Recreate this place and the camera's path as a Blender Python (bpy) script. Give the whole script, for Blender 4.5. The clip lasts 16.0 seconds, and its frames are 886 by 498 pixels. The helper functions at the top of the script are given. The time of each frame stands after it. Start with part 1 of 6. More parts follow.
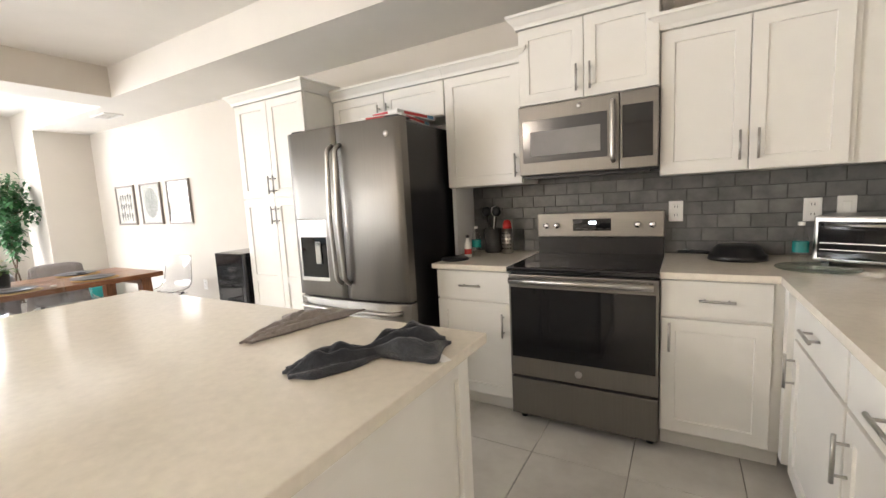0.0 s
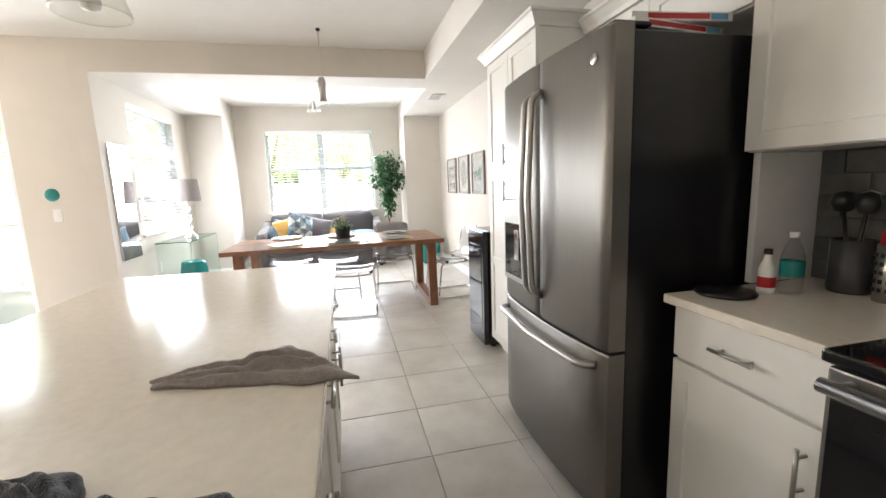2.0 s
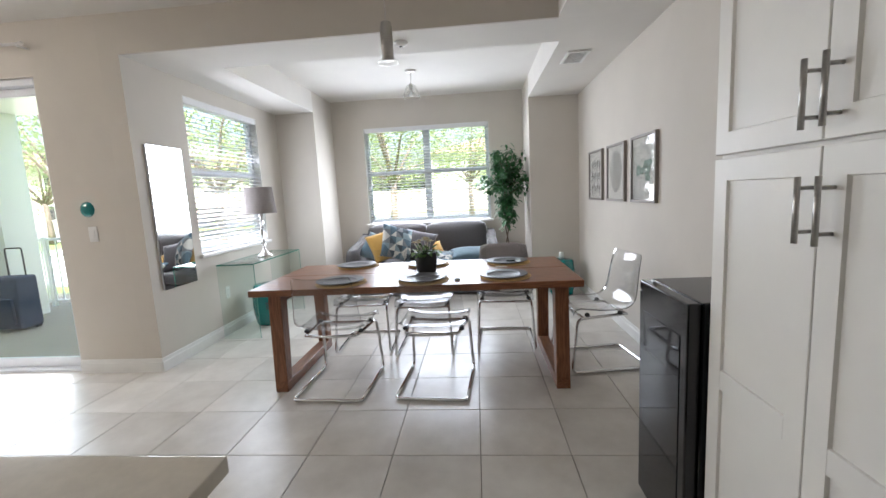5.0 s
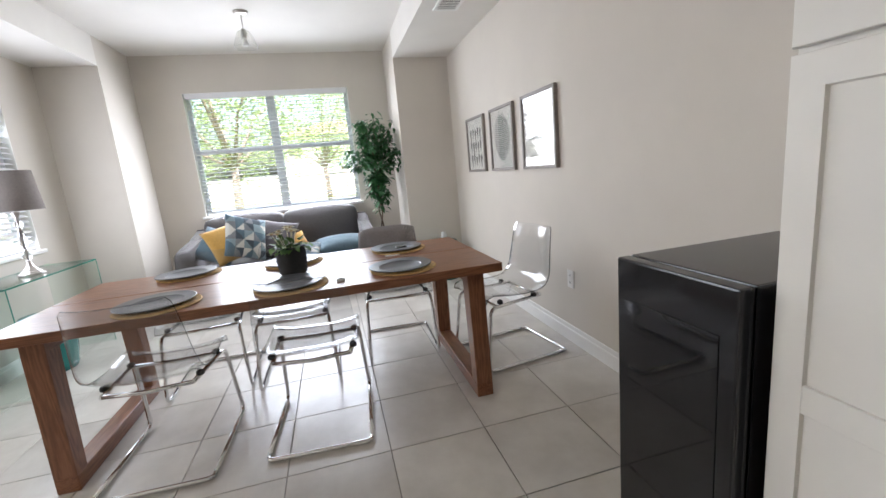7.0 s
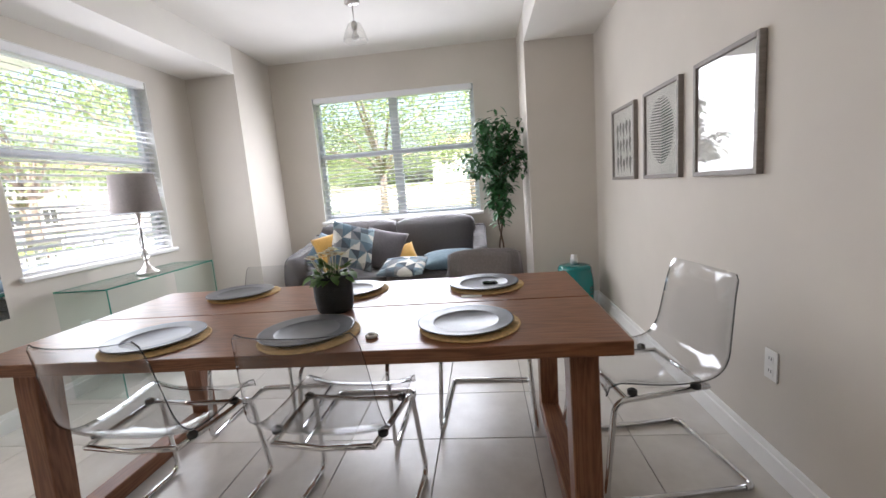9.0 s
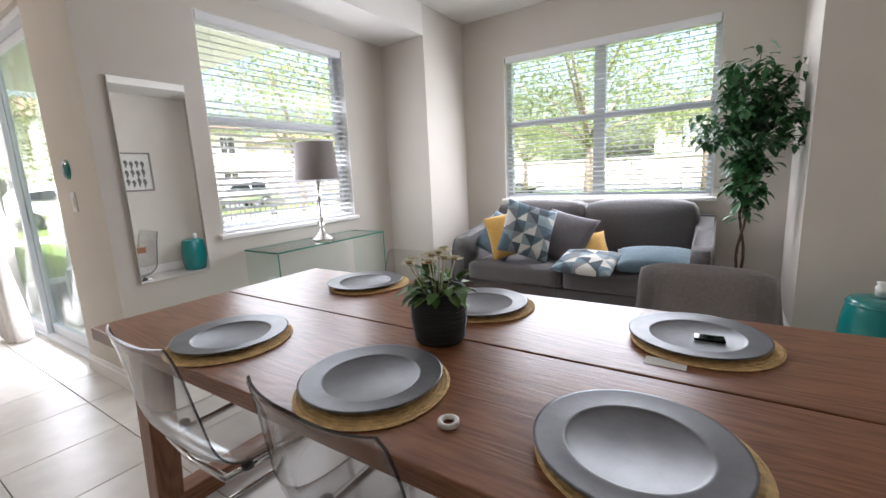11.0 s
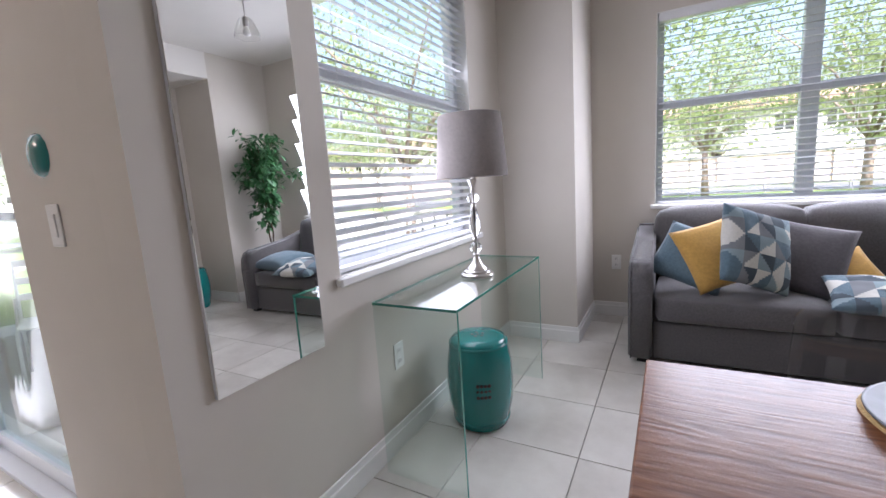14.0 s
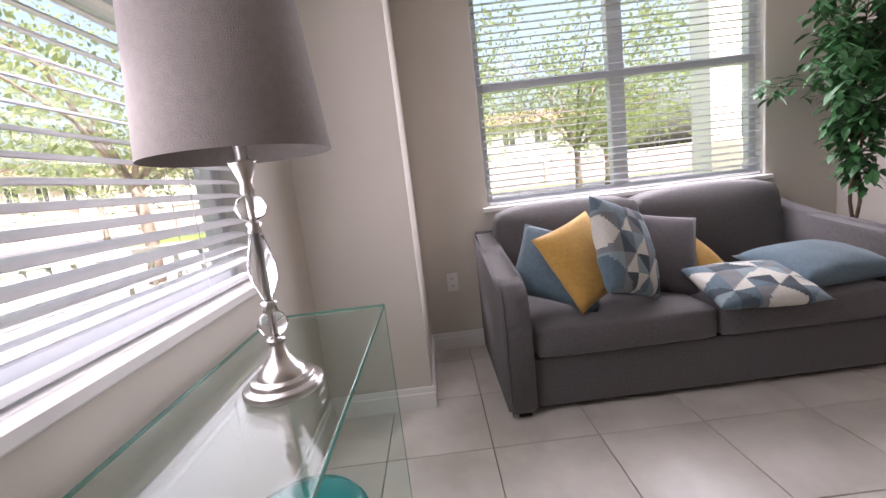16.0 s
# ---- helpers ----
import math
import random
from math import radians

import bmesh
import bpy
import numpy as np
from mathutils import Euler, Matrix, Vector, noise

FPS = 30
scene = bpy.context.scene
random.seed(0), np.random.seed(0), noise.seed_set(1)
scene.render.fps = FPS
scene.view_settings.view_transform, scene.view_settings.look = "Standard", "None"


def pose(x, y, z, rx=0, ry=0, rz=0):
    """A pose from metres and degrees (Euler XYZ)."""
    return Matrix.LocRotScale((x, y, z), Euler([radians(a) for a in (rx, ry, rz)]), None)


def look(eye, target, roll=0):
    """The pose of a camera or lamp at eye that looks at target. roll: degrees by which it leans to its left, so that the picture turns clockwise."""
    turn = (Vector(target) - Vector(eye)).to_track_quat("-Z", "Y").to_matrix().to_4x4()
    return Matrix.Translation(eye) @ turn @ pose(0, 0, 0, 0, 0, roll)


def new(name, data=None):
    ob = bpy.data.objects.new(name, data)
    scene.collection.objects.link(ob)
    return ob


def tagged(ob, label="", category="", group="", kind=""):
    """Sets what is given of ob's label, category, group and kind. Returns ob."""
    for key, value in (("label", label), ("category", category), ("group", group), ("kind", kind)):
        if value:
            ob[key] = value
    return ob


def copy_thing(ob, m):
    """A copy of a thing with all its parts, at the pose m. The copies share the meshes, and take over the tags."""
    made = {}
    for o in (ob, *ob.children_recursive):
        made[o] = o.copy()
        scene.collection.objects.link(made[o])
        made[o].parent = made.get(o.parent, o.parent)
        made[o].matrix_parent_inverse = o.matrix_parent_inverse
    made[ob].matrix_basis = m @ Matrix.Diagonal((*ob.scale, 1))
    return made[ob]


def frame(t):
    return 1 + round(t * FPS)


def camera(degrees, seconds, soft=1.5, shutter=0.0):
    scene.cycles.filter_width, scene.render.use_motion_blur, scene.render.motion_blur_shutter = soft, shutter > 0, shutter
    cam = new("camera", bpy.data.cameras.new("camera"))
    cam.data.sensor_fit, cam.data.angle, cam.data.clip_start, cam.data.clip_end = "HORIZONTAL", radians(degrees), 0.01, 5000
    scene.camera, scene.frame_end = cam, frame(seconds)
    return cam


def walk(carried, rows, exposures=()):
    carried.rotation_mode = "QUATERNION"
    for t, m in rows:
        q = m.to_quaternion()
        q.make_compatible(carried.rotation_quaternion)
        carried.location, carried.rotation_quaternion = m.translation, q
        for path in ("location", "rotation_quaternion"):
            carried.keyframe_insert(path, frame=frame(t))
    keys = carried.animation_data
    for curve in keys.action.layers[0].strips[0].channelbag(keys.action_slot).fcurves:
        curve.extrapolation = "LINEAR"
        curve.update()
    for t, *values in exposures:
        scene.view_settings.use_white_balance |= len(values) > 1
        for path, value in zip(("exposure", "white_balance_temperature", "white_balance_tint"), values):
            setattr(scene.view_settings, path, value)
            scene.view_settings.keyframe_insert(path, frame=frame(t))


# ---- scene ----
cam = camera(93.5, 16.0)
PATH = [
    (0, (0.141, 0.217, 1.307), (-0.855, 1.935, 1.069), -3.0),
    (0.5, (0.146, 0.544, 1.299), (-1.059, 2.118, 1.034), -2.5),
    (1, (0.112, 0.9, 1.306), (-1.385, 2.194, 1.013), -1.9),
    (1.5, (0.112, 1.192, 1.306), (-1.642, 2.093, 1.001), -1.7),
    (2, (-0.04, 1.353, 1.303), (-1.963, 1.802, 1.001), -2.1),
    (2.5, (-0.248, 1.549, 1.29), (-2.231, 1.536, 1.018), -2.0),
    (3, (-0.425, 1.718, 1.32), (-2.377, 1.372, 1.054), -2.3),
    (5.5, (-1.953, 1.715, 1.322), (-3.937, 1.725, 1.065), -3.6),
    (6, (-2.115, 1.741, 1.322), (-4.068, 2.072, 1.049), -3.8),
    (6.5, (-2.338, 1.658, 1.28), (-4.237, 2.194, 0.95), -4.5),
    (7, (-2.405, 1.587, 1.239), (-4.309, 2.064, 0.861), -5.3),
    (7.5, (-2.455, 1.61, 1.218), (-4.403, 1.868, 0.848), -5.5),
    (8, (-2.651, 1.756, 1.222), (-4.621, 1.813, 0.889), -5.3),
    (10.5, (-3.782, 2.03, 1.206), (-5.612, 1.284, 0.895), -3.0),
    (11, (-3.868, 1.975, 1.212), (-5.51, 0.889, 0.86), -2.7),
    (11.5, (-3.878, 1.858, 1.2), (-5.192, 0.397, 0.834), -3.1),
    (12, (-3.846, 1.562, 1.186), (-4.999, -0.045, 0.887), -3.8),
    (12.5, (-3.845, 1.246, 1.203), (-5.042, -0.332, 0.926), -3.8),
    (13, (-3.952, 0.868, 1.218), (-5.341, -0.546, 0.946), -3.2),
    (13.5, (-4.06, 0.52, 1.194), (-5.634, -0.684, 0.921), -3.9),
    (14, (-4.272, 0.208, 1.193), (-6.003, -0.747, 0.888), -3.8),
    (14.5, (-4.43, 0.0, 1.19), (-6.26, -0.739, 0.861), -4.1),
    (15, (-4.67, -0.145, 1.162), (-6.576, -0.642, 0.812), -4.5),
    (15.5, (-4.937, -0.2, 1.145), (-6.892, -0.455, 0.804), -5.8),
    (16, (-5.248, -0.255, 1.128), (-7.223, -0.228, 0.81), -6.8),
]
walk(cam, [(t, look(eye, target, roll)) for t, eye, target, roll in PATH],
     exposures=[(0.0, 3.8, 6450, 15), (1.5, 3.7, 6350, 14), (3.0, 3.05, 6050, 14), (5.5, 2.45, 5950, 14), (6.8, 2.62, 6000, 15), (8.0, 2.5, 6150, 17), (10.5, 2.25, 6200, 18), (12.5, 2.1, 5900, 16), (13.5, 1.95, 5850, 21), (14.5, 2.08, 5900, 24), (15.0, 2.1, 5900, 25), (16.0, 1.85, 6500, 29)])

# ---- world and light ----
world = bpy.data.worlds.new("world")
scene.world = world
world.use_nodes = True
sky = world.node_tree.nodes.new("ShaderNodeTexSky")
sky.sky_type, sky.sun_disc = "NISHITA", False
SUN_UP, SUN_TURN = radians(58), radians(60)
sky.sun_elevation, sky.sun_rotation = SUN_UP, SUN_TURN
sky.air_density, sky.dust_density, sky.ozone_density = 1.3, 8.0, 0.2
bg = world.node_tree.nodes["Background"]
bg.inputs["Strength"].default_value = 0.15
world.node_tree.links.new(sky.outputs[0], bg.inputs["Color"])
sun = new("sun", bpy.data.lights.new("sun", "SUN"))
sun.data.energy, sun.data.angle, sun.data.color = 4.5, radians(0.6), (1.0, 0.95, 0.87)
sun.matrix_world = look((math.sin(SUN_TURN) * math.cos(SUN_UP), math.cos(SUN_TURN) * math.cos(SUN_UP), math.sin(SUN_UP)), (0, 0, 0))


def daylight_fill(name, at, w, h, watts, strips=3, down=22):
    """Lamps added inside an opening to boost its sky light: strips across it that face the floor as the sky above the
    trees does.
    """
    for k in range(strips):
        lamp = new(name, bpy.data.lights.new(name, "AREA"))
        lamp.data.shape, lamp.data.size, lamp.data.size_y, lamp.data.energy = "RECTANGLE", w, h / strips * 1.15, watts / strips
        lamp.data.color = (0.94, 0.97, 1.0)
        lamp.matrix_world = at @ pose(0, ((k + 0.5) / strips - 0.5) * h, -0.035, -down)


# area lamps added on the room side of the openings to brighten the interior
daylight_fill("daylight_window_1", pose(-7.952, 1.022, 1.63, 90, 0, -90), 1.78, 1.34, 13, 5)
daylight_fill("daylight_window_2", pose(-6.075, -0.877, 1.6, 90, 0, 0), 1.2, 1.38, 5)
daylight_fill("daylight_patio_door", pose(-4.76, -2.8, 1.18, 90, 0, -90), 2.2, 2.2, 17, down=8)
lamp = new("ceiling_lamp_light", bpy.data.lights.new("ceiling_lamp_light", "POINT"))
lamp.data.energy, lamp.data.shadow_soft_size, lamp.data.color = 12, 0.09, (1.0, 0.86, 0.70)
lamp.location = (-2.84, -3.63, 2.60)


# ---- materials ----
def mat(name, color, rough=0.5, metal=0.0, var=0.12, scale=6.0, bump=0.05, grain=120.0, stretch=(1, 1, 1), color2=None, coat=0.0, sheen=0.0, each=0.0):
    m = bpy.data.materials.new(name)
    m.use_nodes = True
    nt = m.node_tree
    b = nt.nodes["Principled BSDF"]
    co = nt.nodes.new("ShaderNodeTexCoord")
    mp = nt.nodes.new("ShaderNodeMapping")
    mp.inputs["Scale"].default_value = stretch
    nt.links.new(co.outputs["Object"], mp.inputs["Vector"])
    info = nt.nodes.new("ShaderNodeObjectInfo")
    add = nt.nodes.new("ShaderNodeVectorMath")
    add.operation = "MULTIPLY_ADD"
    nt.links.new(info.outputs["Random"], add.inputs[0])
    add.inputs[1].default_value = (17.0, 31.0, 23.0)
    nt.links.new(mp.outputs[0], add.inputs[2])
    n = nt.nodes.new("ShaderNodeTexNoise")
    n.inputs["Scale"].default_value, n.inputs["Detail"].default_value, n.inputs["Roughness"].default_value = scale, 6.0, 0.6
    nt.links.new(add.outputs[0], n.inputs["Vector"])
    ramp = nt.nodes.new("ShaderNodeValToRGB")
    ramp.color_ramp.elements[0].position, ramp.color_ramp.elements[1].position = 0.3, 0.7
    c2 = color2 or tuple(min(1, c * (1 + var)) for c in color)
    c1 = color if color2 else tuple(c * (1 - var) for c in color)
    ramp.color_ramp.elements[0].color, ramp.color_ramp.elements[1].color = (*c1, 1), (*c2, 1)
    nt.links.new(n.outputs["Fac"], ramp.inputs["Fac"])
    out = ramp.outputs["Color"]
    if each:
        mul = nt.nodes.new("ShaderNodeMath")
        mul.operation, mul.inputs[1].default_value, mul.inputs[2].default_value = "MULTIPLY_ADD", each, 1 - each / 2
        nt.links.new(info.outputs["Random"], mul.inputs[0])
        hsv = nt.nodes.new("ShaderNodeHueSaturation")
        nt.links.new(mul.outputs[0], hsv.inputs["Value"])
        nt.links.new(out, hsv.inputs["Color"])
        out = hsv.outputs[0]
    nt.links.new(out, b.inputs["Base Color"])
    b.inputs["Roughness"].default_value, b.inputs["Metallic"].default_value = rough, metal
    b.inputs["Coat Weight"].default_value, b.inputs["Sheen Weight"].default_value = coat, sheen
    if bump:
        g = nt.nodes.new("ShaderNodeTexNoise")
        g.inputs["Scale"].default_value, g.inputs["Detail"].default_value = grain, 3.0
        nt.links.new(add.outputs[0], g.inputs["Vector"])
        bp = nt.nodes.new("ShaderNodeBump")
        bp.inputs["Strength"].default_value, bp.inputs["Distance"].default_value = bump, 0.004
        nt.links.new(g.outputs["Fac"], bp.inputs["Height"])
        nt.links.new(bp.outputs[0], b.inputs["Normal"])
    return m


def clear(name, tint, ior=1.45, rough=0.0):
    """Clear sheet material: light goes through tinted, the gloss follows Fresnel."""
    m = bpy.data.materials.new(name)
    m.use_nodes = True
    nt = m.node_tree
    nt.nodes.remove(nt.nodes["Principled BSDF"])
    tr, gl = nt.nodes.new("ShaderNodeBsdfTransparent"), nt.nodes.new("ShaderNodeBsdfGlossy")
    tr.inputs[0].default_value, gl.inputs["Roughness"].default_value = (*tint, 1), rough
    lw, mx = nt.nodes.new("ShaderNodeLayerWeight"), nt.nodes.new("ShaderNodeMixShader")
    pw, ad = nt.nodes.new("ShaderNodeMath"), nt.nodes.new("ShaderNodeMath")
    pw.operation, pw.inputs[1].default_value = "POWER", 4.0
    ad.operation, ad.inputs[1].default_value, ad.inputs[2].default_value = "MULTIPLY_ADD", 0.75, ((ior - 1) / (ior + 1)) ** 2
    lw.inputs["Blend"].default_value = 0.5
    nt.links.new(lw.outputs["Facing"], pw.inputs[0])
    nt.links.new(pw.outputs[0], ad.inputs[0])
    nt.links.new(ad.outputs[0], mx.inputs[0])
    nt.links.new(tr.outputs[0], mx.inputs[1])
    nt.links.new(gl.outputs[0], mx.inputs[2])
    nt.links.new(mx.outputs[0], nt.nodes["Material Output"].inputs["Surface"])
    return m


def glow(name, color, strength):
    m = mat(name, color, 0.4, bump=0)
    b = m.node_tree.nodes["Principled BSDF"]
    b.inputs["Emission Color"].default_value, b.inputs["Emission Strength"].default_value = (*color, 1), strength
    return m


def wood(name, dark, light, along="y", rough=0.38):
    """Oiled wood: wavering growth rings drawn out along the grain, with fine pores."""
    m = mat(name, dark, rough, color2=light, bump=0)
    nt = m.node_tree
    b = nt.nodes["Principled BSDF"]
    co = nt.nodes.new("ShaderNodeTexCoord")
    mp = nt.nodes.new("ShaderNodeMapping")
    k = {"x": (0.9, 9, 9), "y": (9, 0.9, 9), "z": (9, 9, 0.9)}[along]
    mp.inputs["Scale"].default_value = k
    nt.links.new(co.outputs["Object"], mp.inputs["Vector"])
    big = nt.nodes.new("ShaderNodeTexNoise")
    big.inputs["Scale"].default_value, big.inputs["Detail"].default_value, big.inputs["Distortion"].default_value = 1.0, 2.0, 0.6
    nt.links.new(mp.outputs[0], big.inputs["Vector"])
    rings = nt.nodes.new("ShaderNodeMath")
    rings.operation, rings.inputs[1].default_value = "MULTIPLY", 95.0
    nt.links.new(big.outputs["Fac"], rings.inputs[0])
    sn = nt.nodes.new("ShaderNodeMath")
    sn.operation = "SINE"
    nt.links.new(rings.outputs[0], sn.inputs[0])
    fine = nt.nodes.new("ShaderNodeTexNoise")
    fine.inputs["Scale"].default_value, fine.inputs["Detail"].default_value = 14.0, 5.0
    nt.links.new(mp.outputs[0], fine.inputs["Vector"])
    mixf = nt.nodes.new("ShaderNodeMath")
    mixf.operation, mixf.inputs[1].default_value = "MULTIPLY_ADD", 0.15
    nt.links.new(sn.outputs[0], mixf.inputs[0])
    nt.links.new(fine.outputs["Fac"], mixf.inputs[2])
    ramp = nt.nodes.new("ShaderNodeValToRGB")
    ramp.color_ramp.elements[0].position, ramp.color_ramp.elements[1].position = 0.25, 0.72
    ramp.color_ramp.elements[0].color, ramp.color_ramp.elements[1].color = (*dark, 1), (*light, 1)
    nt.links.new(mixf.outputs[0], ramp.inputs["Fac"])
    nt.links.new(ramp.outputs[0], b.inputs["Base Color"])
    bp = nt.nodes.new("ShaderNodeBump")
    bp.inputs["Strength"].default_value, bp.inputs["Distance"].default_value = 0.25, 0.002
    nt.links.new(mixf.outputs[0], bp.inputs["Height"])
    nt.links.new(bp.outputs[0], b.inputs["Normal"])
    return m


WALL = mat("wall_paint", (0.61, 0.565, 0.50), 0.75, var=0.03, scale=2, bump=0.12, grain=220)
CEIL = mat("ceiling_paint", (0.74, 0.71, 0.66), 0.85, var=0.03, scale=2, bump=0.2, grain=160)
TRIM = mat("trim_paint", (0.8, 0.79, 0.76), 0.45, var=0.03, bump=0.03)
TILE = mat("floor_tile", (0.50, 0.465, 0.415), 0.3, scale=3.0, color2=(0.68, 0.65, 0.595), bump=0.04, grain=60, each=0.1)
GROUT = mat("grout", (0.27, 0.24, 0.2), 0.9, bump=0.2)
CAB = mat("cabinet_paint", (0.80, 0.78, 0.73), 0.4, var=0.02, bump=0.02)
STONE = mat("quartz_worktop", (0.74, 0.68, 0.58), 0.14, var=0.05, scale=40, bump=0.01)
STEEL = mat("brushed_steel", (0.45, 0.435, 0.41), 0.3, 1.0, var=0.06, scale=4, stretch=(1, 1, 60), bump=0.03)
SLATE = mat("slate_steel", (0.21, 0.197, 0.178), 0.42, 0.9, var=0.05, scale=4, stretch=(60, 1, 1), bump=0.02)
PANELSTEEL = mat("dark_brushed_steel", (0.27, 0.255, 0.235), 0.38, 1.0, var=0.06, scale=4, stretch=(1, 1, 60), bump=0.02)
CHROME = mat("chrome", (0.75, 0.75, 0.75), 0.08, 1.0, var=0.02, bump=0)
BLACK = mat("black_enamel", (0.007, 0.007, 0.008), 0.3, var=0.2, bump=0.01)
GLOSSBLACK = mat("gloss_black_enamel", (0.006, 0.006, 0.007), 0.13, var=0.2, scale=3, bump=0.004, grain=8)
BLACKGLASS = mat("black_glass", (0.008, 0.008, 0.009), 0.05, var=0.1, bump=0)
GREYGLASS = mat("door_glass", (0.05, 0.05, 0.05), 0.16, var=0.1, bump=0)
SPLASH = mat("splash_tile", (0.085, 0.087, 0.085), 0.18, scale=9, color2=(0.15, 0.15, 0.145), bump=0.03, grain=40, each=0.25)
SPLASHGROUT = mat("splash_grout", (0.07, 0.07, 0.068), 0.9)
OAK_Y = wood("brown_oak_top", (0.17, 0.068, 0.03), (0.29, 0.125, 0.06), "y", 0.3)
OAK_X = wood("brown_oak_beam", (0.17, 0.068, 0.03), (0.29, 0.125, 0.06), "x")
OAK_Z = wood("brown_oak_leg", (0.17, 0.068, 0.03), (0.29, 0.125, 0.06), "z")
ACRYL = clear("clear_acrylic", (0.93, 0.935, 0.94), 1.5)
ACRYL_EDGE = clear("acrylic_edge", (0.22, 0.23, 0.24), 1.5, 0.1)
PANE = clear("window_glass", (0.93, 0.97, 0.955), 1.3)
GLASS = clear("table_glass", (0.93, 0.975, 0.955), 1.5)
GLASS_EDGE = mat("glass_edge", (0.05, 0.25, 0.19), 0.08, var=0.2, bump=0)
BULBGLASS = clear("lamp_glass", (0.96, 0.96, 0.95), 1.5)
CRYSTAL = mat("crystal", (0.97, 0.97, 0.98), 0.0, var=0.0, bump=0)
CRYSTAL.node_tree.nodes["Principled BSDF"].inputs["Transmission Weight"].default_value = 1.0
CRYSTAL.node_tree.nodes["Principled BSDF"].inputs["IOR"].default_value = 1.52
SOFA = mat("grey_fabric", (0.098, 0.09, 0.09), 0.95, var=0.2, scale=90, bump=0.5, grain=400, sheen=0.3)
DARKSOFA = mat("charcoal_fabric", (0.04, 0.042, 0.052), 0.95, var=0.2, scale=60, bump=0.4, grain=400, sheen=0.2)
TEAL = mat("teal_glaze", (0.006, 0.19, 0.18), 0.2, var=0.1, scale=5, bump=0.01, coat=0.3)
SLATWHITE = mat("blind_slat", (0.8, 0.8, 0.81), 0.5, var=0.02, bump=0)
VINYL = mat("window_vinyl", (0.74, 0.76, 0.79), 0.5, var=0.03, bump=0)
PLATE = mat("pewter_plate", (0.135, 0.138, 0.148), 0.38, 0.15, var=0.2, scale=14, bump=0.05, grain=50)
RATTAN = mat("straw_mat", (0.66, 0.45, 0.20), 0.8, var=0.25, scale=60, bump=0.6, grain=180)
LEAF = mat("leaf", (0.02, 0.09, 0.03), 0.45, color2=(0.06, 0.19, 0.06), scale=25, bump=0)
BARK = mat("bark", (0.1, 0.065, 0.04), 0.9, var=0.4, scale=30, bump=0.6, grain=60)
POTWHITE = mat("white_pot", (0.75, 0.74, 0.71), 0.5, var=0.03)
POTDARK = mat("dark_pot", (0.03, 0.035, 0.037), 0.6, var=0.3, scale=20, bump=0.6, grain=60)
SOIL = mat("soil", (0.03, 0.02, 0.012), 1.0, var=0.5, scale=60, bump=0.8, grain=90)
LINEN = mat("linen_shade", (0.24, 0.21, 0.195), 0.9, var=0.08, scale=60, bump=0.4, grain=400)
NICKEL = mat("satin_nickel", (0.6, 0.57, 0.54), 0.28, 1.0, var=0.05, bump=0)
CURTAIN = mat("curtain_linen", (0.74, 0.70, 0.65), 0.9, var=0.05, scale=50, bump=0.3, grain=300)
PLASTIC = mat("white_plastic", (0.78, 0.77, 0.74), 0.4, var=0.02, bump=0)
FRAMEWOOD = mat("grey_frame", (0.24, 0.21, 0.185), 0.5, var=0.15, scale=12, stretch=(1, 1, 8))
PAPER = mat("paper", (0.8, 0.79, 0.76), 0.8, var=0.02)
MIRROR = mat("mirror", (0.9, 0.91, 0.9), 0.01, 1.0, var=0.0, bump=0)
BLUEGREY = mat("blue_cushion", (0.095, 0.15, 0.185), 0.95, var=0.15, scale=60, bump=0.4, grain=300, sheen=0.2)
MUSTARD = mat("mustard_cushion", (0.52, 0.30, 0.07), 0.95, var=0.12, scale=60, bump=0.4, grain=300, sheen=0.2)
GREYCUSH = mat("grey_cushion", (0.10, 0.09, 0.095), 0.95, var=0.15, scale=60, bump=0.4, grain=300, sheen=0.2)
CREAM = mat("cream_print", (0.60, 0.585, 0.53), 0.95, var=0.06, scale=60, bump=0.3, grain=300)
TAUPE = mat("taupe_towel", (0.30, 0.26, 0.24), 1.0, var=0.15, scale=80, bump=0.9, grain=260, sheen=0.3)
SLATECLOTH = mat("dark_towel", (0.032, 0.036, 0.044), 1.0, var=0.25, scale=80, bump=0.9, grain=260, sheen=0.3)
GREYTHROW = mat("grey_throw", (0.3, 0.28, 0.28), 1.0, var=0.1, scale=80, bump=0.6, grain=260)
RED = mat("red_plastic", (0.45, 0.02, 0.02), 0.4)
BLUE = mat("blue_print", (0.1, 0.3, 0.5), 0.5)
GRASS = mat("grass", (0.06, 0.12, 0.02), 0.95, color2=(0.16, 0.2, 0.04), scale=0.6, bump=0.6, grain=30)
ASPHALT = mat("asphalt", (0.10, 0.10, 0.105), 0.9, var=0.2, scale=3, bump=0.4)
CONCRETE = mat("concrete", (0.5, 0.48, 0.45), 0.85, var=0.12, scale=3, bump=0.2)
STUCCO = mat("pale_stucco", (0.55, 0.53, 0.43), 0.9, var=0.05, scale=2, bump=0.3)
PINKWALL = mat("garden_wall_render", (0.45, 0.37, 0.34), 0.9, var=0.08, scale=2, bump=0.2)
ROOF = mat("roof_tile", (0.25, 0.14, 0.1), 0.8, var=0.2, scale=6)
FOLIAGE = mat("tree_leaves", (0.10, 0.14, 0.06), 0.6, color2=(0.21, 0.25, 0.12), scale=0.9, bump=0)
nt = FOLIAGE.node_tree
thin, both = nt.nodes.new("ShaderNodeBsdfTranslucent"), nt.nodes.new("ShaderNodeMixShader")
thin.inputs["Color"].default_value, both.inputs[0].default_value = (0.28, 0.33, 0.14, 1), 0.5
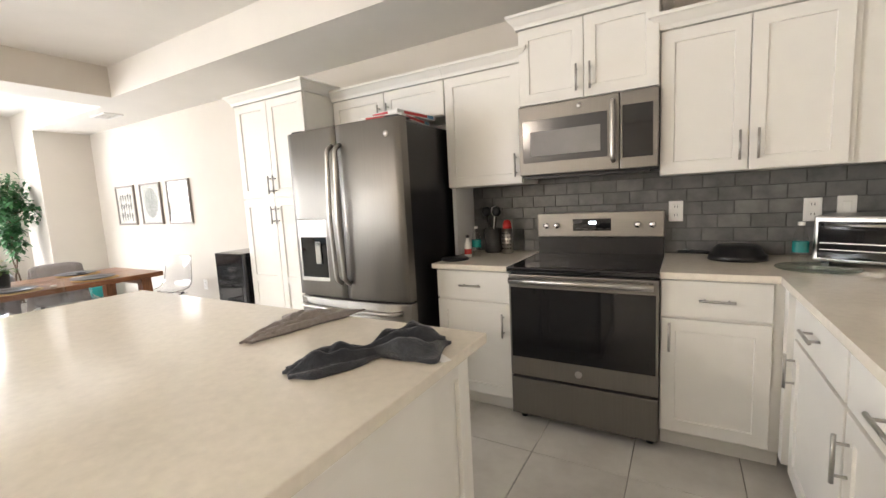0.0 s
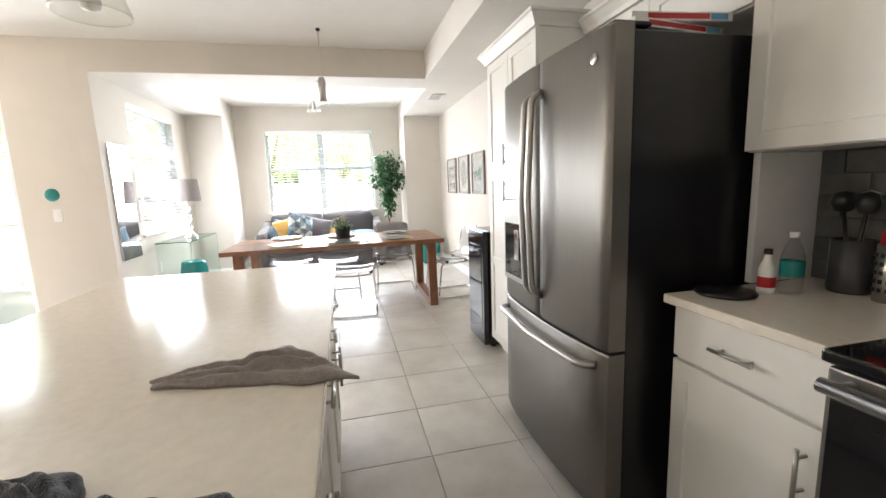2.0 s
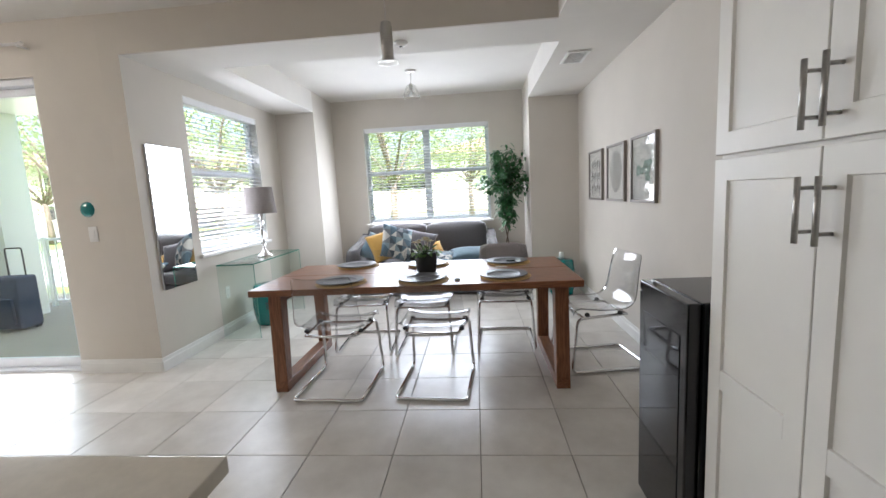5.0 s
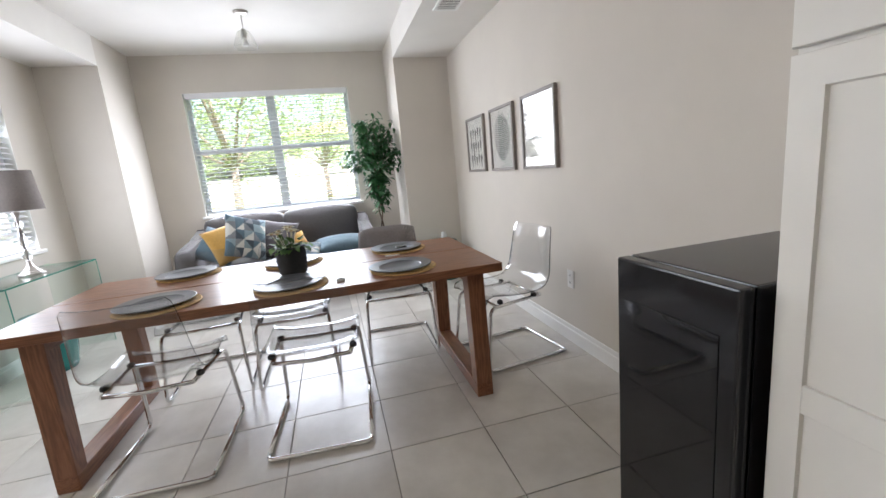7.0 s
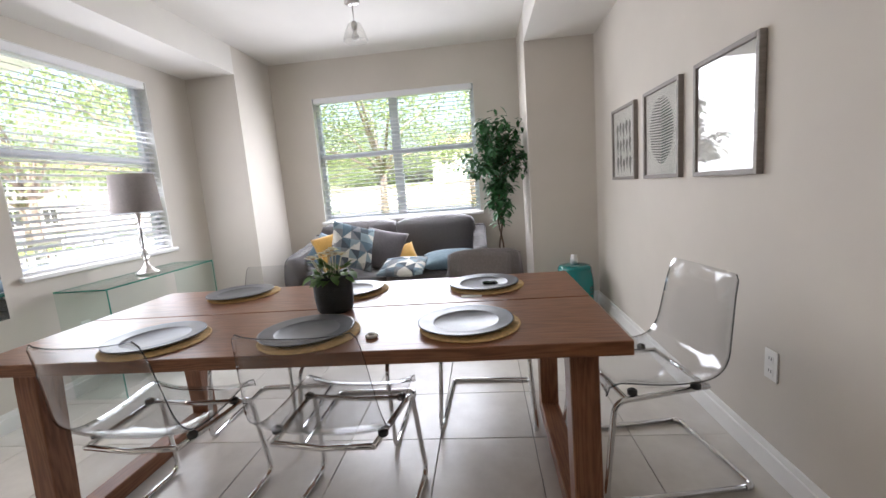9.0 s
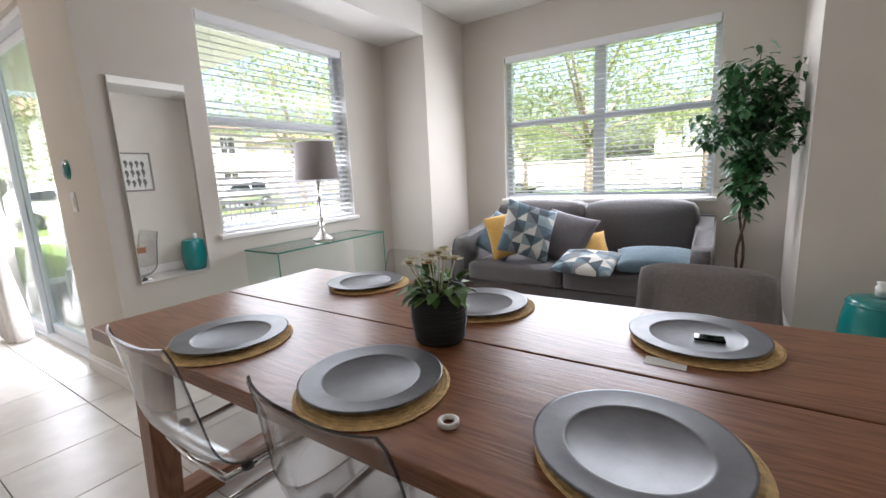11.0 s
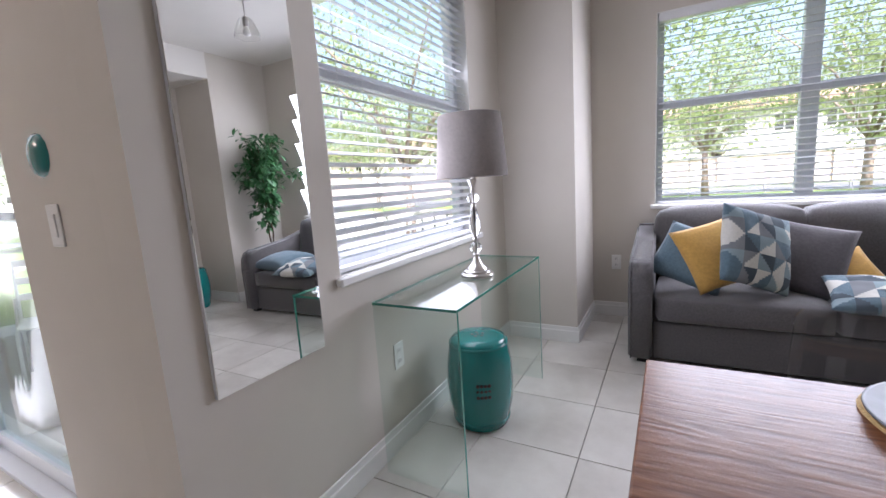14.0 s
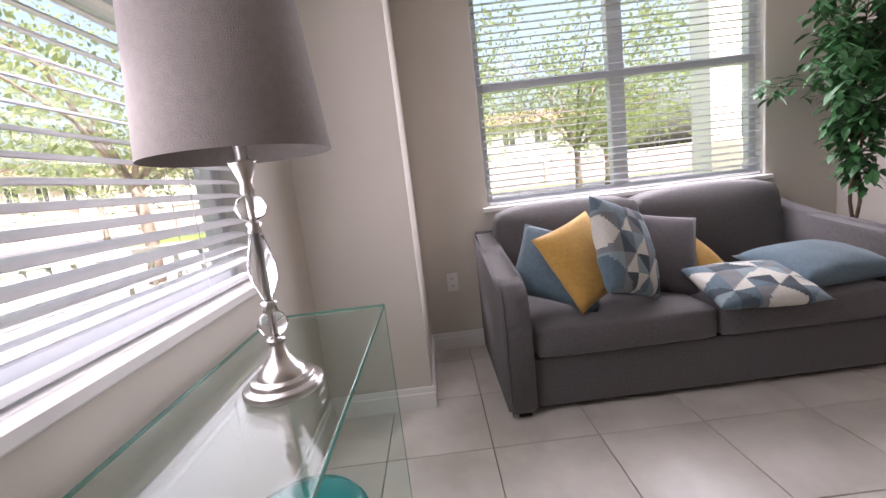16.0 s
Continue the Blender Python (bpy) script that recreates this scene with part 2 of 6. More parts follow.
nt.links.new(nt.nodes["Principled BSDF"].outputs[0], both.inputs[1])
nt.links.new(thin.outputs[0], both.inputs[2])
nt.links.new(both.outputs[0], nt.nodes["Material Output"].inputs["Surface"])
TREEBARK = mat("tree_bark", (0.20, 0.155, 0.13), 0.95, var=0.3, scale=12, bump=0.6, grain=40)
CARPAINT = mat("white_car_paint", (0.75, 0.75, 0.75), 0.2, var=0.01, bump=0, coat=0.5)
RUBBER = mat("rubber", (0.02, 0.02, 0.02), 0.8)
LUGGAGE = mat("navy_fabric", (0.02, 0.035, 0.075), 0.8, var=0.2, scale=40, bump=0.3)


# ---- mesh helpers ----
def box(bm, lo, hi, bevel=0.0, seg=1):
    r = bmesh.ops.create_cube(bm, size=1.0)
    vs = r["verts"]
    for v in vs:
        v.co = Vector([lo[i] + (v.co[i] + 0.5) * (hi[i] - lo[i]) for i in range(3)])
    if bevel:
        es = list({e for v in vs for e in v.link_edges})
        bmesh.ops.bevel(bm, geom=es, offset=bevel, segments=seg, affect="EDGES", profile=0.6)
    return bm


def boxes(*items, bevel=0.0, seg=1):
    bm = bmesh.new()
    for lo, hi in items:
        box(bm, lo, hi, bevel, seg)
    return bm


def tube(bm, pts, r, n=10, closed=False):
    """A round tube along a line of points; r: one radius or one per point."""
    pts = [Vector(p) for p in pts]
    rs = r if isinstance(r, (list, tuple)) else [r] * len(pts)
    rings, side = [], None
    for i, p in enumerate(pts):
        a = pts[i - 1] if (i or closed) else p
        b = pts[(i + 1) % len(pts)] if (i < len(pts) - 1 or closed) else p
        d = (b - a).normalized()
        if side is None:
            side = d.orthogonal().normalized()
        side = (side - d * side.dot(d)).normalized()
        up = d.cross(side)
        rings.append([bm.verts.new(p + rs[i] * (math.cos(k * 2 * math.pi / n) * side + math.sin(k * 2 * math.pi / n) * up)) for k in range(n)])
    last = len(pts) if closed else len(pts) - 1
    for i in range(last):
        A, B = rings[i], rings[(i + 1) % len(pts)]
        for k in range(n):
            f = bm.faces.new((A[k], A[(k + 1) % n], B[(k + 1) % n], B[k]))
            f.smooth = True
    if not closed:
        bm.faces.new(list(reversed(rings[0])))
        bm.faces.new(rings[-1])
    return bm


def lathe(bm, prof, n=32, at=(0, 0, 0)):
    """Turns a profile of (radius, height) about the upright axis."""
    rings = []
    for r, z in prof:
        if r <= 1e-6:
            rings.append([bm.verts.new((at[0], at[1], at[2] + z))])
        else:
            rings.append([bm.verts.new((at[0] + r * math.cos(2 * math.pi * k / n), at[1] + r * math.sin(2 * math.pi * k / n), at[2] + z)) for k in range(n)])
    for A, B in zip(rings, rings[1:]):
        for k in range(n):
            a, b, c, d = A[k % len(A)], A[(k + 1) % len(A)], B[(k + 1) % len(B)], B[k % len(B)]
            vs = []
            for v in (a, b, c, d):
                if v not in vs:
                    vs.append(v)
            if len(vs) > 2:
                f = bm.faces.new(vs)
                f.smooth = True
    return bm


def round_path(pts, r, n=5):
    """Rounds the inner corners of a line of points."""
    out = [Vector(pts[0])]
    for a, b, c in zip(pts, pts[1:], pts[2:]):
        a, b, c = Vector(a), Vector(b), Vector(c)
        p, q = b + (a - b).normalized() * r, b + (c - b).normalized() * r
        for i in range(n + 1):
            t = i / n
            out.append((1 - t) ** 2 * p + 2 * t * (1 - t) * b + t * t * q)
    out.append(Vector(pts[-1]))
    return out


def cushion(bm, w, h, d, puff=1.0, n=14, sag=0.0):
    """A stuffed cushion in the xz plane, standing on z=0, thickest in the middle, with pinched corners."""
    grid = {}
    for s in (-1, 1):
        for i in range(n + 1):
            for j in range(n + 1):
                u, v = i / n * 2 - 1, j / n * 2 - 1
                edge = (1 - u * u) * (1 - v * v)
                rim = i in (0, n) or j in (0, n)
                if rim and s == 1:
                    grid[s, i, j] = grid[-1, i, j]
                    continue
                pin = 1 - 0.06 * (1 - u * u) * (abs(v) > 0.5) * abs(v) ** 3
                pin2 = 1 - 0.06 * (1 - v * v) * abs(u) ** 3
                th = 0 if rim else d / 2 * edge ** 0.42 * puff
                wr = 0.006 * noise.noise(Vector((u * 3, v * 3, s * 5 + w * 9)))
                grid[s, i, j] = bm.verts.new((u * w / 2 * pin2, s * (th + (0 if rim else wr)), h / 2 + v * h / 2 * pin - sag * (1 - abs(u)) * (v > 0) * v))
    for s in (-1, 1):
        for i in range(n):
            for j in range(n):
                q = [grid[s, i, j], grid[s, i + 1, j], grid[s, i + 1, j + 1], grid[s, i, j + 1]]
                f = bm.faces.new(q if s == -1 else q[::-1])
                f.smooth = True
    return bm


def mesh_of(bm, material, name, smooth=False):
    me = bpy.data.meshes.new(name)
    bmesh.ops.recalc_face_normals(bm, faces=bm.faces)
    if smooth:
        for f in bm.faces:
            f.smooth = True
    bm.to_mesh(me)
    bm.free()
    for m in material if isinstance(material, (list, tuple)) else [material]:
        me.materials.append(m)
    return me


def part(name, bm, material, parent, label="", smooth=False):
    ob = new(name, mesh_of(bm, material, name, smooth))
    ob.parent = parent
    if label:
        tagged(ob, label)
    return ob


def solo(name, bm, material, label, category, group="", at=None, kind="", smooth=False):
    ob = new(name, mesh_of(bm, material, name, smooth))
    if at is not None:
        ob.matrix_basis = at
    return tagged(ob, label, category, group, kind)


def thing(name, label, category, at, group=""):
    ob = new(name)
    ob.empty_display_size = 0.1
    ob.matrix_basis = at if isinstance(at, Matrix) else pose(*at)
    return tagged(ob, label, category, group)


def setting(name, bm, material, label, category="wall"):
    return solo(name, bm, material, label, category, kind="structure")

# ---- plan ----
XW, XC, YN, YS, XS, YL, XE = -7.96, -7.24, 3.045, -0.885, -4.785, -5.38, 1.2
ZS, ZT, ZM = 2.475, 2.745, 2.765
Y1, Y2 = -0.366, 2.43
WIN = (0.10, 1.945, 0.925, 2.338)
WS = (-6.715, -5.435, 0.87, 2.33)
SL = (-4.0, -1.6, 2.37)
T = 0.16

setting("wall_north", boxes(((XW - T, YN, -0.05), (XE + T, YN + T, 2.95))), WALL, "warm beige painted wall behind kitchen and dining table")
setting("wall_west", boxes(((XW - T, Y1, -0.05), (XW, WIN[0], 2.95)), ((XW - T, WIN[1], -0.05), (XW, Y2, 2.95)), ((XW - T, WIN[0], -0.05), (XW, WIN[1], WIN[2])), ((XW - T, WIN[0], WIN[3]), (XW, WIN[1], 2.95))), WALL, "beige painted wall with the wide window over the sofa")
setting("column_north", boxes(((XW - T, Y2, -0.05), (XC, YN, 2.95))), WALL, "beige painted wall pier beside the alcove", "pier")
setting("column_south", boxes(((XW - T, YS - T, -0.05), (XC, Y1, 2.95))), WALL, "beige painted wall pier beside the alcove", "pier")
setting("wall_south", boxes(((XC, YS - T, -0.05), (WS[0], YS, 2.95)), ((WS[1], YS - T, -0.05), (XS, YS, 2.95)), ((WS[0], YS - T, -0.05), (WS[1], YS, WS[2])), ((WS[0], YS - T, WS[3]), (WS[1], YS, 2.95))), WALL, "beige painted wall with mirror and side window")
setting("wall_patio", boxes(((XS - T, SL[1], -0.05), (XS, YS - T, 2.95)), ((XS - T, YL, -0.05), (XS, SL[0], 2.95)), ((XS - T, SL[0], SL[2]), (XS, SL[1], 2.95))), WALL, "beige painted wall with the sliding patio door")
setting("wall_living", boxes(((XS - T, YL - T, -0.05), (XE + T, YL, 2.95))), WALL, "beige painted end wall of the living room")
setting("wall_east", boxes(((XE, YL, -0.05), (XE + T, YN, 2.95))), WALL, "beige painted wall behind the kitchen counter")

# ceilings: main, low strips, and the raised bay over the table
setting("ceiling_main", boxes(((XS, YL, ZM), (XE, 2.33, ZM + 0.15))), CEIL, "pale matt painted ceiling", "ceiling")
setting("ceiling_soffit_north", boxes(((XS - 0.02, 2.33, ZS), (XE, YN, 2.95))), CEIL, "pale painted lowered ceiling strip over the cabinets", "ceiling")
setting("ceiling_soffit_dining", boxes(((-5.27, Y1, ZS), (XS - 0.02, YN, 2.95)), ((XC, Y2, ZS), (-5.27, YN, 2.95)), ((XC, YS, ZS), (XS - 0.02, Y1, 2.95))), CEIL, "pale painted lowered ceiling around the dining bay", "ceiling")
setting("ceiling_bay", boxes(((XW, Y1, ZT), (-5.27, Y2, 2.95))), CEIL, "pale painted raised ceiling over table and sofa", "ceiling")
setting("beam_fascia", boxes(((XS - 0.0199, YS, ZS - 0.0005), (XS, 2.3295, ZM))), WALL, "beige painted face of the dropped beam", "beam")
setting("floor", boxes(((XW - T, YL - T, -0.12), (XE + T, YN + T, -0.008))), GROUT, "floor slab with dark grout between tiles", "floor")


def skirting(name, runs):
    bm = bmesh.new()
    for (x0, y0), (x1, y1), (nx, ny) in runs:
        for d, z in ((0.016, 0.085), (0.010, 0.115)):
            box(bm, (min(x0, x1) + min(0, nx * d), min(y0, y1) + min(0, ny * d), -0.006), (max(x0, x1) + max(0, nx * d), max(y0, y1) + max(0, ny * d), z), 0.003)
    setting(name, bm, TRIM, "white painted moulded skirting board", "baseboard")


skirting("baseboard_1", [((XC, YN), (-3.03, YN), (0, -1)), ((XC, Y2), (XC, YN - 0.017), (1, 0)), ((XW, Y2), (XC, Y2), (0, -1))])
skirting("baseboard_2", [((XW, Y1), (XW, Y2), (1, 0)), ((XW + 0.017, Y1), (XC, Y1), (0, 1)), ((XC, YS + 0.017), (XC, Y1 + 0.016), (1, 0)), ((XC, YS), (XS + 0.016, YS), (0, 1))])
skirting("baseboard_3", [((XS, SL[1]), (XS, YS), (1, 0)), ((XS, YL + 0.017), (XS, SL[0]), (1, 0)), ((XS, YL), (XE, YL), (0, 1)), ((XE, YL + 0.017), (XE, 0.0), (-1, 0))])


# ---- windows with blinds ----
def window(name, w, h, at, halves, tilt, label):
    """Vinyl window in local x (width) and z (height), room side towards -y, with a horizontal blind."""
    win = thing(name, label, "window", at)
    win["kind"] = "structure"
    fy0, fy1 = 0.08, 0.14
    part("window_frame", boxes(((0, fy0, 0), (0.05, fy1, h)), ((w - 0.05, fy0, 0), (w, fy1, h)), ((0.05, fy0, 0), (w - 0.05, fy1, 0.05)), ((0.05, fy0, h - 0.05), (w - 0.05, fy1, h)), bevel=0.004), VINYL, win, "pale vinyl window frame")
    step = w / halves
    for i in range(1, halves):
        part("mullion", boxes(((i * step - 0.05, fy0 - 0.01, 0.05), (i * step + 0.05, fy1, h - 0.05)), bevel=0.004), VINYL, win)
    for i in range(halves):
        a, b = i * step + 0.05, (i + 1) * step - 0.05
        part("meeting_rail", boxes(((a, fy0 - 0.012, h * 0.515), (b, fy1, h * 0.515 + 0.055)), bevel=0.004), VINYL, win)
        for z0, z1 in ((0.05, h * 0.515), (h * 0.515 + 0.055, h - 0.05)):
            part("pane", boxes(((a, 0.108, z0), (b, 0.114, z1))), PANE, win)
    part("reveal", boxes(((0.0, 0.002, 0.003), (0.006, fy0, h - 0.006)), ((w - 0.006, 0.002, 0.003), (w, fy0, h - 0.006)), ((0, 0.002, h - 0.006), (w, fy0, h))), TRIM, win)
    part("window_sill", boxes(((-0.03, -0.035, -0.03), (w + 0.03, -0.0005, 0.004)), ((0.001, -0.0005, 0.0005), (w - 0.001, fy0, 0.004)), bevel=0.006), TRIM, win, "white painted window sill")
    blind = part("blind_headrail", boxes(((0.015, 0.005, h - 0.065), (w - 0.015, 0.06, h - 0.005)), bevel=0.004), SLATWHITE, win, "white blind head rail")
    bm = bmesh.new()
    ca, sa = math.cos(tilt), math.sin(tilt)
    prev = None
    for u in (-0.025, -0.009, 0.009, 0.025):
        arch = 0.004 * (1 - (u / 0.025) ** 2)
        y, z = u * ca - arch * sa, u * sa + arch * ca
        row = [bm.verts.new((x, y, z + dz)) for dz in (0, 0.0025) for x in (0, w - 0.04)]
        if prev:
            bm.faces.new((prev[0], prev[1], row[1], row[0]))
            bm.faces.new((prev[2], row[2], row[3], prev[3]))
        prev = row
    me = mesh_of(bm, SLATWHITE, "slat")
    n = int((h - 0.1) / 0.043)
    for i in range(n):
        s = new("slat", me)
        s.parent = win
        s.matrix_basis = pose(0.02, 0.035, h - 0.09 - i * 0.043)
    part("bottom_rail", boxes(((0.02, 0.015, 0.012), (w - 0.02, 0.055, 0.03)), bevel=0.004), SLATWHITE, win)
    for i in range(2 * halves):
        x = w * (i + 0.5) / (2 * halves)
        part("ladder_cord", tube(tube(bmesh.new(), [(x, 0.008, 0.03), (x, 0.008, h - 0.06)], 0.0012, 5), [(x, 0.062, 0.03), (x, 0.062, h - 0.06)], 0.0012, 5), SLATWHITE, win)
    part("pull_cord", lathe(tube(bmesh.new(), [(0.09, -0.003, h * 0.42), (0.09, -0.003, h - 0.06)], 0.0015, 5), [(0, 0), (0.008, 0.004), (0.006, 0.035), (0, 0.04)], 8, (0.09, -0.003, h * 0.40)), SLATWHITE, win)
    return win


window("window_1", WIN[1] - WIN[0], WIN[3] - WIN[2], Matrix.Translation((XW, WIN[0], WIN[2])) @ pose(0, 0, 0, 0, 0, 90), 2, radians(9), "wide white window with open slatted blinds over the sofa")
window("window_2", WS[1] - WS[0], WS[3] - WS[2], Matrix.Translation((WS[1], YS, WS[2])) @ pose(0, 0, 0, 0, 0, 180), 1, radians(20), "white single-hung window with open slatted blinds over the console")

# sliding patio door
door = thing("door_1", "aluminium sliding patio door with two tall glass panels", "door", (XS - 0.13, SL[0], 0))
door["kind"] = "structure"
W = SL[1] - SL[0]
part("door_frame", boxes(((-0.03, 0, 0.0), (0.10, 0.04, SL[2])), ((-0.03, W - 0.04, 0), (0.10, W, SL[2])), ((-0.03, 0.04, SL[2] - 0.05), (0.10, W - 0.04, SL[2])), ((-0.03, 0.04, -0.006), (0.10, W - 0.04, 0.02)), bevel=0.003), VINYL, door)
for y0, y1, x in ((0.04, W / 2 + 0.03, 0.045), (W / 2 - 0.03, W - 0.04, 0.0)):
    p = part("door_panel", boxes(((x, y0, 0.022), (x + 0.035, y0 + 0.05, SL[2] - 0.052)), ((x, y1 - 0.05, 0.022), (x + 0.035, y1, SL[2] - 0.052)), ((x, y0 + 0.05, 0.022), (x + 0.035, y1 - 0.05, 0.10)), ((x, y0 + 0.05, SL[2] - 0.11), (x + 0.035, y1 - 0.05, SL[2] - 0.052)), bevel=0.003), VINYL, door)
    part("pane", boxes(((x + 0.014, y0 + 0.05, 0.1), (x + 0.02, y1 - 0.05, SL[2] - 0.11))), clear("patio_glass", (0.92, 0.98, 0.965), 1.4), p)
    part("pull_handle", boxes(((x + 0.035, y0 + 0.012, 0.95), (x + 0.06, y0 + 0.03, 1.15)), bevel=0.005), STEEL, p)


def curtain(y0, y1, x, top, folds, seed):
    c = thing("curtain", "floor-length off-white linen curtain drawn open beside patio door", "curtain", (x, (y0 + y1) / 2, 0), "patio curtains")
    bm = bmesh.new()
    n, rows = folds * 10, 14
    grid = []
    for j in range(rows + 1):
        z = 0.012 + (top - 0.012) * j / rows
        row = []
        for i in range(n + 1):
            u = i / n
            gather = 1 + 0.10 * (1 - j / rows)
            ph = u * folds * 2 * math.pi + 0.7 * math.sin(seed + j * 0.35) + 0.5 * noise.noise(Vector((u * 4, j * 0.25, seed)))
            row.append(bm.verts.new(((0.058 + 0.022 * (1 - j / rows)) * math.sin(ph), (u - 0.5) * (y1 - y0) * gather + 0.012 * math.cos(ph * 2), z)))
        grid.append(row)
    for a, b in zip(grid, grid[1:]):
        for i in range(n):
            bm.faces.new((a[i], a[i + 1], b[i + 1], b[i]))
    cloth = part("cloth", bm, CURTAIN, c, "", True)
    sol = cloth.modifiers.new("thick", "SOLIDIFY")
    sol.thickness = 0.003
    return c


curtain(-3.05, -2.78, XS + 0.10, 2.57, 4, 1.0)
curtain(-4.12, -3.76, XS + 0.10, 2.57, 5, 4.0)
for a, b in ((-3.0, -1.57), (-4.15, -2.9)):
    rod = thing("curtain_rod", "white metal curtain rod on two wall brackets", "curtain rod", (XS + 0.075 + (0.02 if a < -4 else 0), a, 2.58), "curtain rods")
    part("rod", tube(bmesh.new(), [(0, 0, 0), (0, b - a, 0)], 0.011, 12), TRIM, rod)
    for y in (0.03, b - a - 0.03):
        part("bracket", boxes(((-0.0748 - (0.02 if a < -4 else 0), y - 0.01, -0.02), (0.01, y + 0.01, -0.008)), bevel=0.002), TRIM, rod)
    for y in (0, b - a):
        part("finial", lathe(bmesh.new(), [(0, -0.018), (0.014, -0.01), (0.018, 0), (0.014, 0.01), (0, 0.018)], 12, (0, y, 0)), TRIM, rod)


# ---- kitchen ----
def bar_handle(parent, p, axis, length, out):
    """Bar pull at p; axis 'x', 'y' or 'z'; out: the way it stands off the door."""
    o = Vector(out)
    d = {"x": Vector((1, 0, 0)), "y": Vector((0, 1, 0)), "z": Vector((0, 0, 1))}[axis]
    p = Vector(p)
    bm = tube(bmesh.new(), [p + o * 0.032 - d * length / 2, p + o * 0.032 + d * length / 2], 0.006, 10)
    for s in (-1, 1):
        tube(bm, [p - o * 0.001 + d * s * length * 0.33, p + o * 0.03 + d * s * length * 0.33], 0.0045, 8)
    part("handle", bm, STEEL, parent, "brushed steel bar handle")


def door_mesh(w, h, rail=0.06):
    """One recessed-panel door, its face at y=0 looking to -y, its corner at the origin."""
    bm = boxes(((0, 0, 0), (w, 0.02, h)))
    front = [f for f in bm.faces if f.calc_center_median().y < 0.001]
    bmesh.ops.inset_region(bm, faces=front, thickness=rail, use_even_offset=True)
    step = bmesh.ops.inset_region(bm, faces=front, thickness=0.003, depth=-0.008, use_even_offset=True)
    inner = min(front, key=lambda f: f.calc_area())
    for v in inner.verts:
        v.co.y = 0.008
    rim = [e for e in bm.edges if all(abs(v.co.y) < 1e-5 and (abs(v.co.x) < 1e-5 or abs(v.co.x - w) < 1e-5 or abs(v.co.z) < 1e-5 or abs(v.co.z - h) < 1e-5) for v in e.verts)]
    bmesh.ops.bevel(bm, geom=rim, offset=0.0018, segments=1, affect="EDGES")
    return bm


def shaker(parent, x0, x1, z0, z1, y, name="door", rail=0.06, handle=None):
    """Recessed-panel front in the xz plane, its face at y and its back at y + 0.02."""
    bm = door_mesh(x1 - x0, z1 - z0, rail)
    bmesh.ops.translate(bm, verts=bm.verts, vec=(x0, y, z0))
    d = part(name, bm, CAB, parent)
    if handle:
        bar_handle(d, (handle[0], y, handle[1]), handle[2], 0.14, (0, -1, 0))
    return d


def slab(parent, x0, x1, z0, z1, y, handle=None, length=0.14):
    d = part("drawer", boxes(((x0, y, z0), (x1, y + 0.02, z1)), bevel=0.002), CAB, parent)
    if handle:
        bar_handle(d, (handle[0], y, handle[1]), "x", length, (0, -1, 0))
    return d


def crown(parent, x0, x1, z, yf, yb, left=True, right=True):
    bm = bmesh.new()
    prof = [(0.0, 0.0), (0.012, 0.0), (0.018, 0.02), (0.045, 0.055), (0.055, 0.06), (0.055, 0.075), (0.0, 0.075)]
    rows = []
    for o, h in prof:
        a, b = x0 - (o if left else 0), x1 + (o if right else 0)
        rows.append([bm.verts.new(p) for p in ((a, yb, z + h), (a, yf - o, z + h), (b, yf - o, z + h), (b, yb, z + h))])
    for A, B in zip(rows, rows[1:]):
        for i in range(3):
            bm.faces.new((A[i], A[i + 1], B[i + 1], B[i]))
    bm.faces.new(rows[-1])
    bm.faces.new(rows[0])
    for side in (0, 3):
        bm.faces.new([r[side] for r in rows])
    part("crown_moulding", bm, CAB, parent)


def cabinet(name, label, x0, x1, z0, z1, yf, doors, yb=YN, toe=False, drawers=(), crowned=False, sides=(True, True), group="kitchen cabinets"):
    """A cabinet unit; doors: (x0, x1, z0, z1, handle); its parts lie in world places."""
    c = thing(name, label, "cabinet", ((x0 + x1) / 2, (yf + yb) / 2, z0), group)
    m = Matrix.Translation((-(x0 + x1) / 2, -(yf + yb) / 2, -z0))
    items = [((x0, yf + 0.021, z0 + (0.1 if toe else 0)), (x1, yb - 0.001, z1))]
    if toe:
        items.append(((x0 + 0.002, yf + 0.085, z0), (x1 - 0.002, yb - 0.002, z0 + 0.1)))
    part("body", boxes(*items, bevel=0.0015), CAB, c)
    for d in doors:
        shaker(c, *d[:4], yf, handle=d[4])
    for d in drawers:
        slab(c, *d[:4], yf, handle=d[4])
    if crowned:
        crown(c, x0, x1, z1, yf, yb - 0.002, *sides)
    for o in c.children:
        o.matrix_basis = m @ o.matrix_basis
    return c


BY = 2.425
UY = 2.715
cabinet("base_cabinet", "white shaker base cabinet with one drawer and door beside the oven", -1.195, -0.712, 0, 0.883, BY, [(-1.192, -0.716, 0.115, 0.685, (-0.755, 0.56, "z"))], toe=True, drawers=[(-1.192, -0.716, 0.70, 0.87, (-0.955, 0.785))])
cabinet("base_cabinet", "white shaker base cabinet with one drawer and door beside the oven", 0.052, 0.535, 0, 0.883, BY, [(0.056, 0.485, 0.115, 0.685, (0.092, 0.60, "z"))], toe=True, drawers=[(0.056, 0.485, 0.70, 0.87, (0.28, 0.785))])
cabinet("wall_cabinet", "white shaker wall cabinet with one tall door", -1.238, -0.716, 1.376, 2.09, UY, [(-1.235, -0.719, 1.38, 2.085, (-0.752, 1.49, "z"))], crowned=True, sides=(False, True))
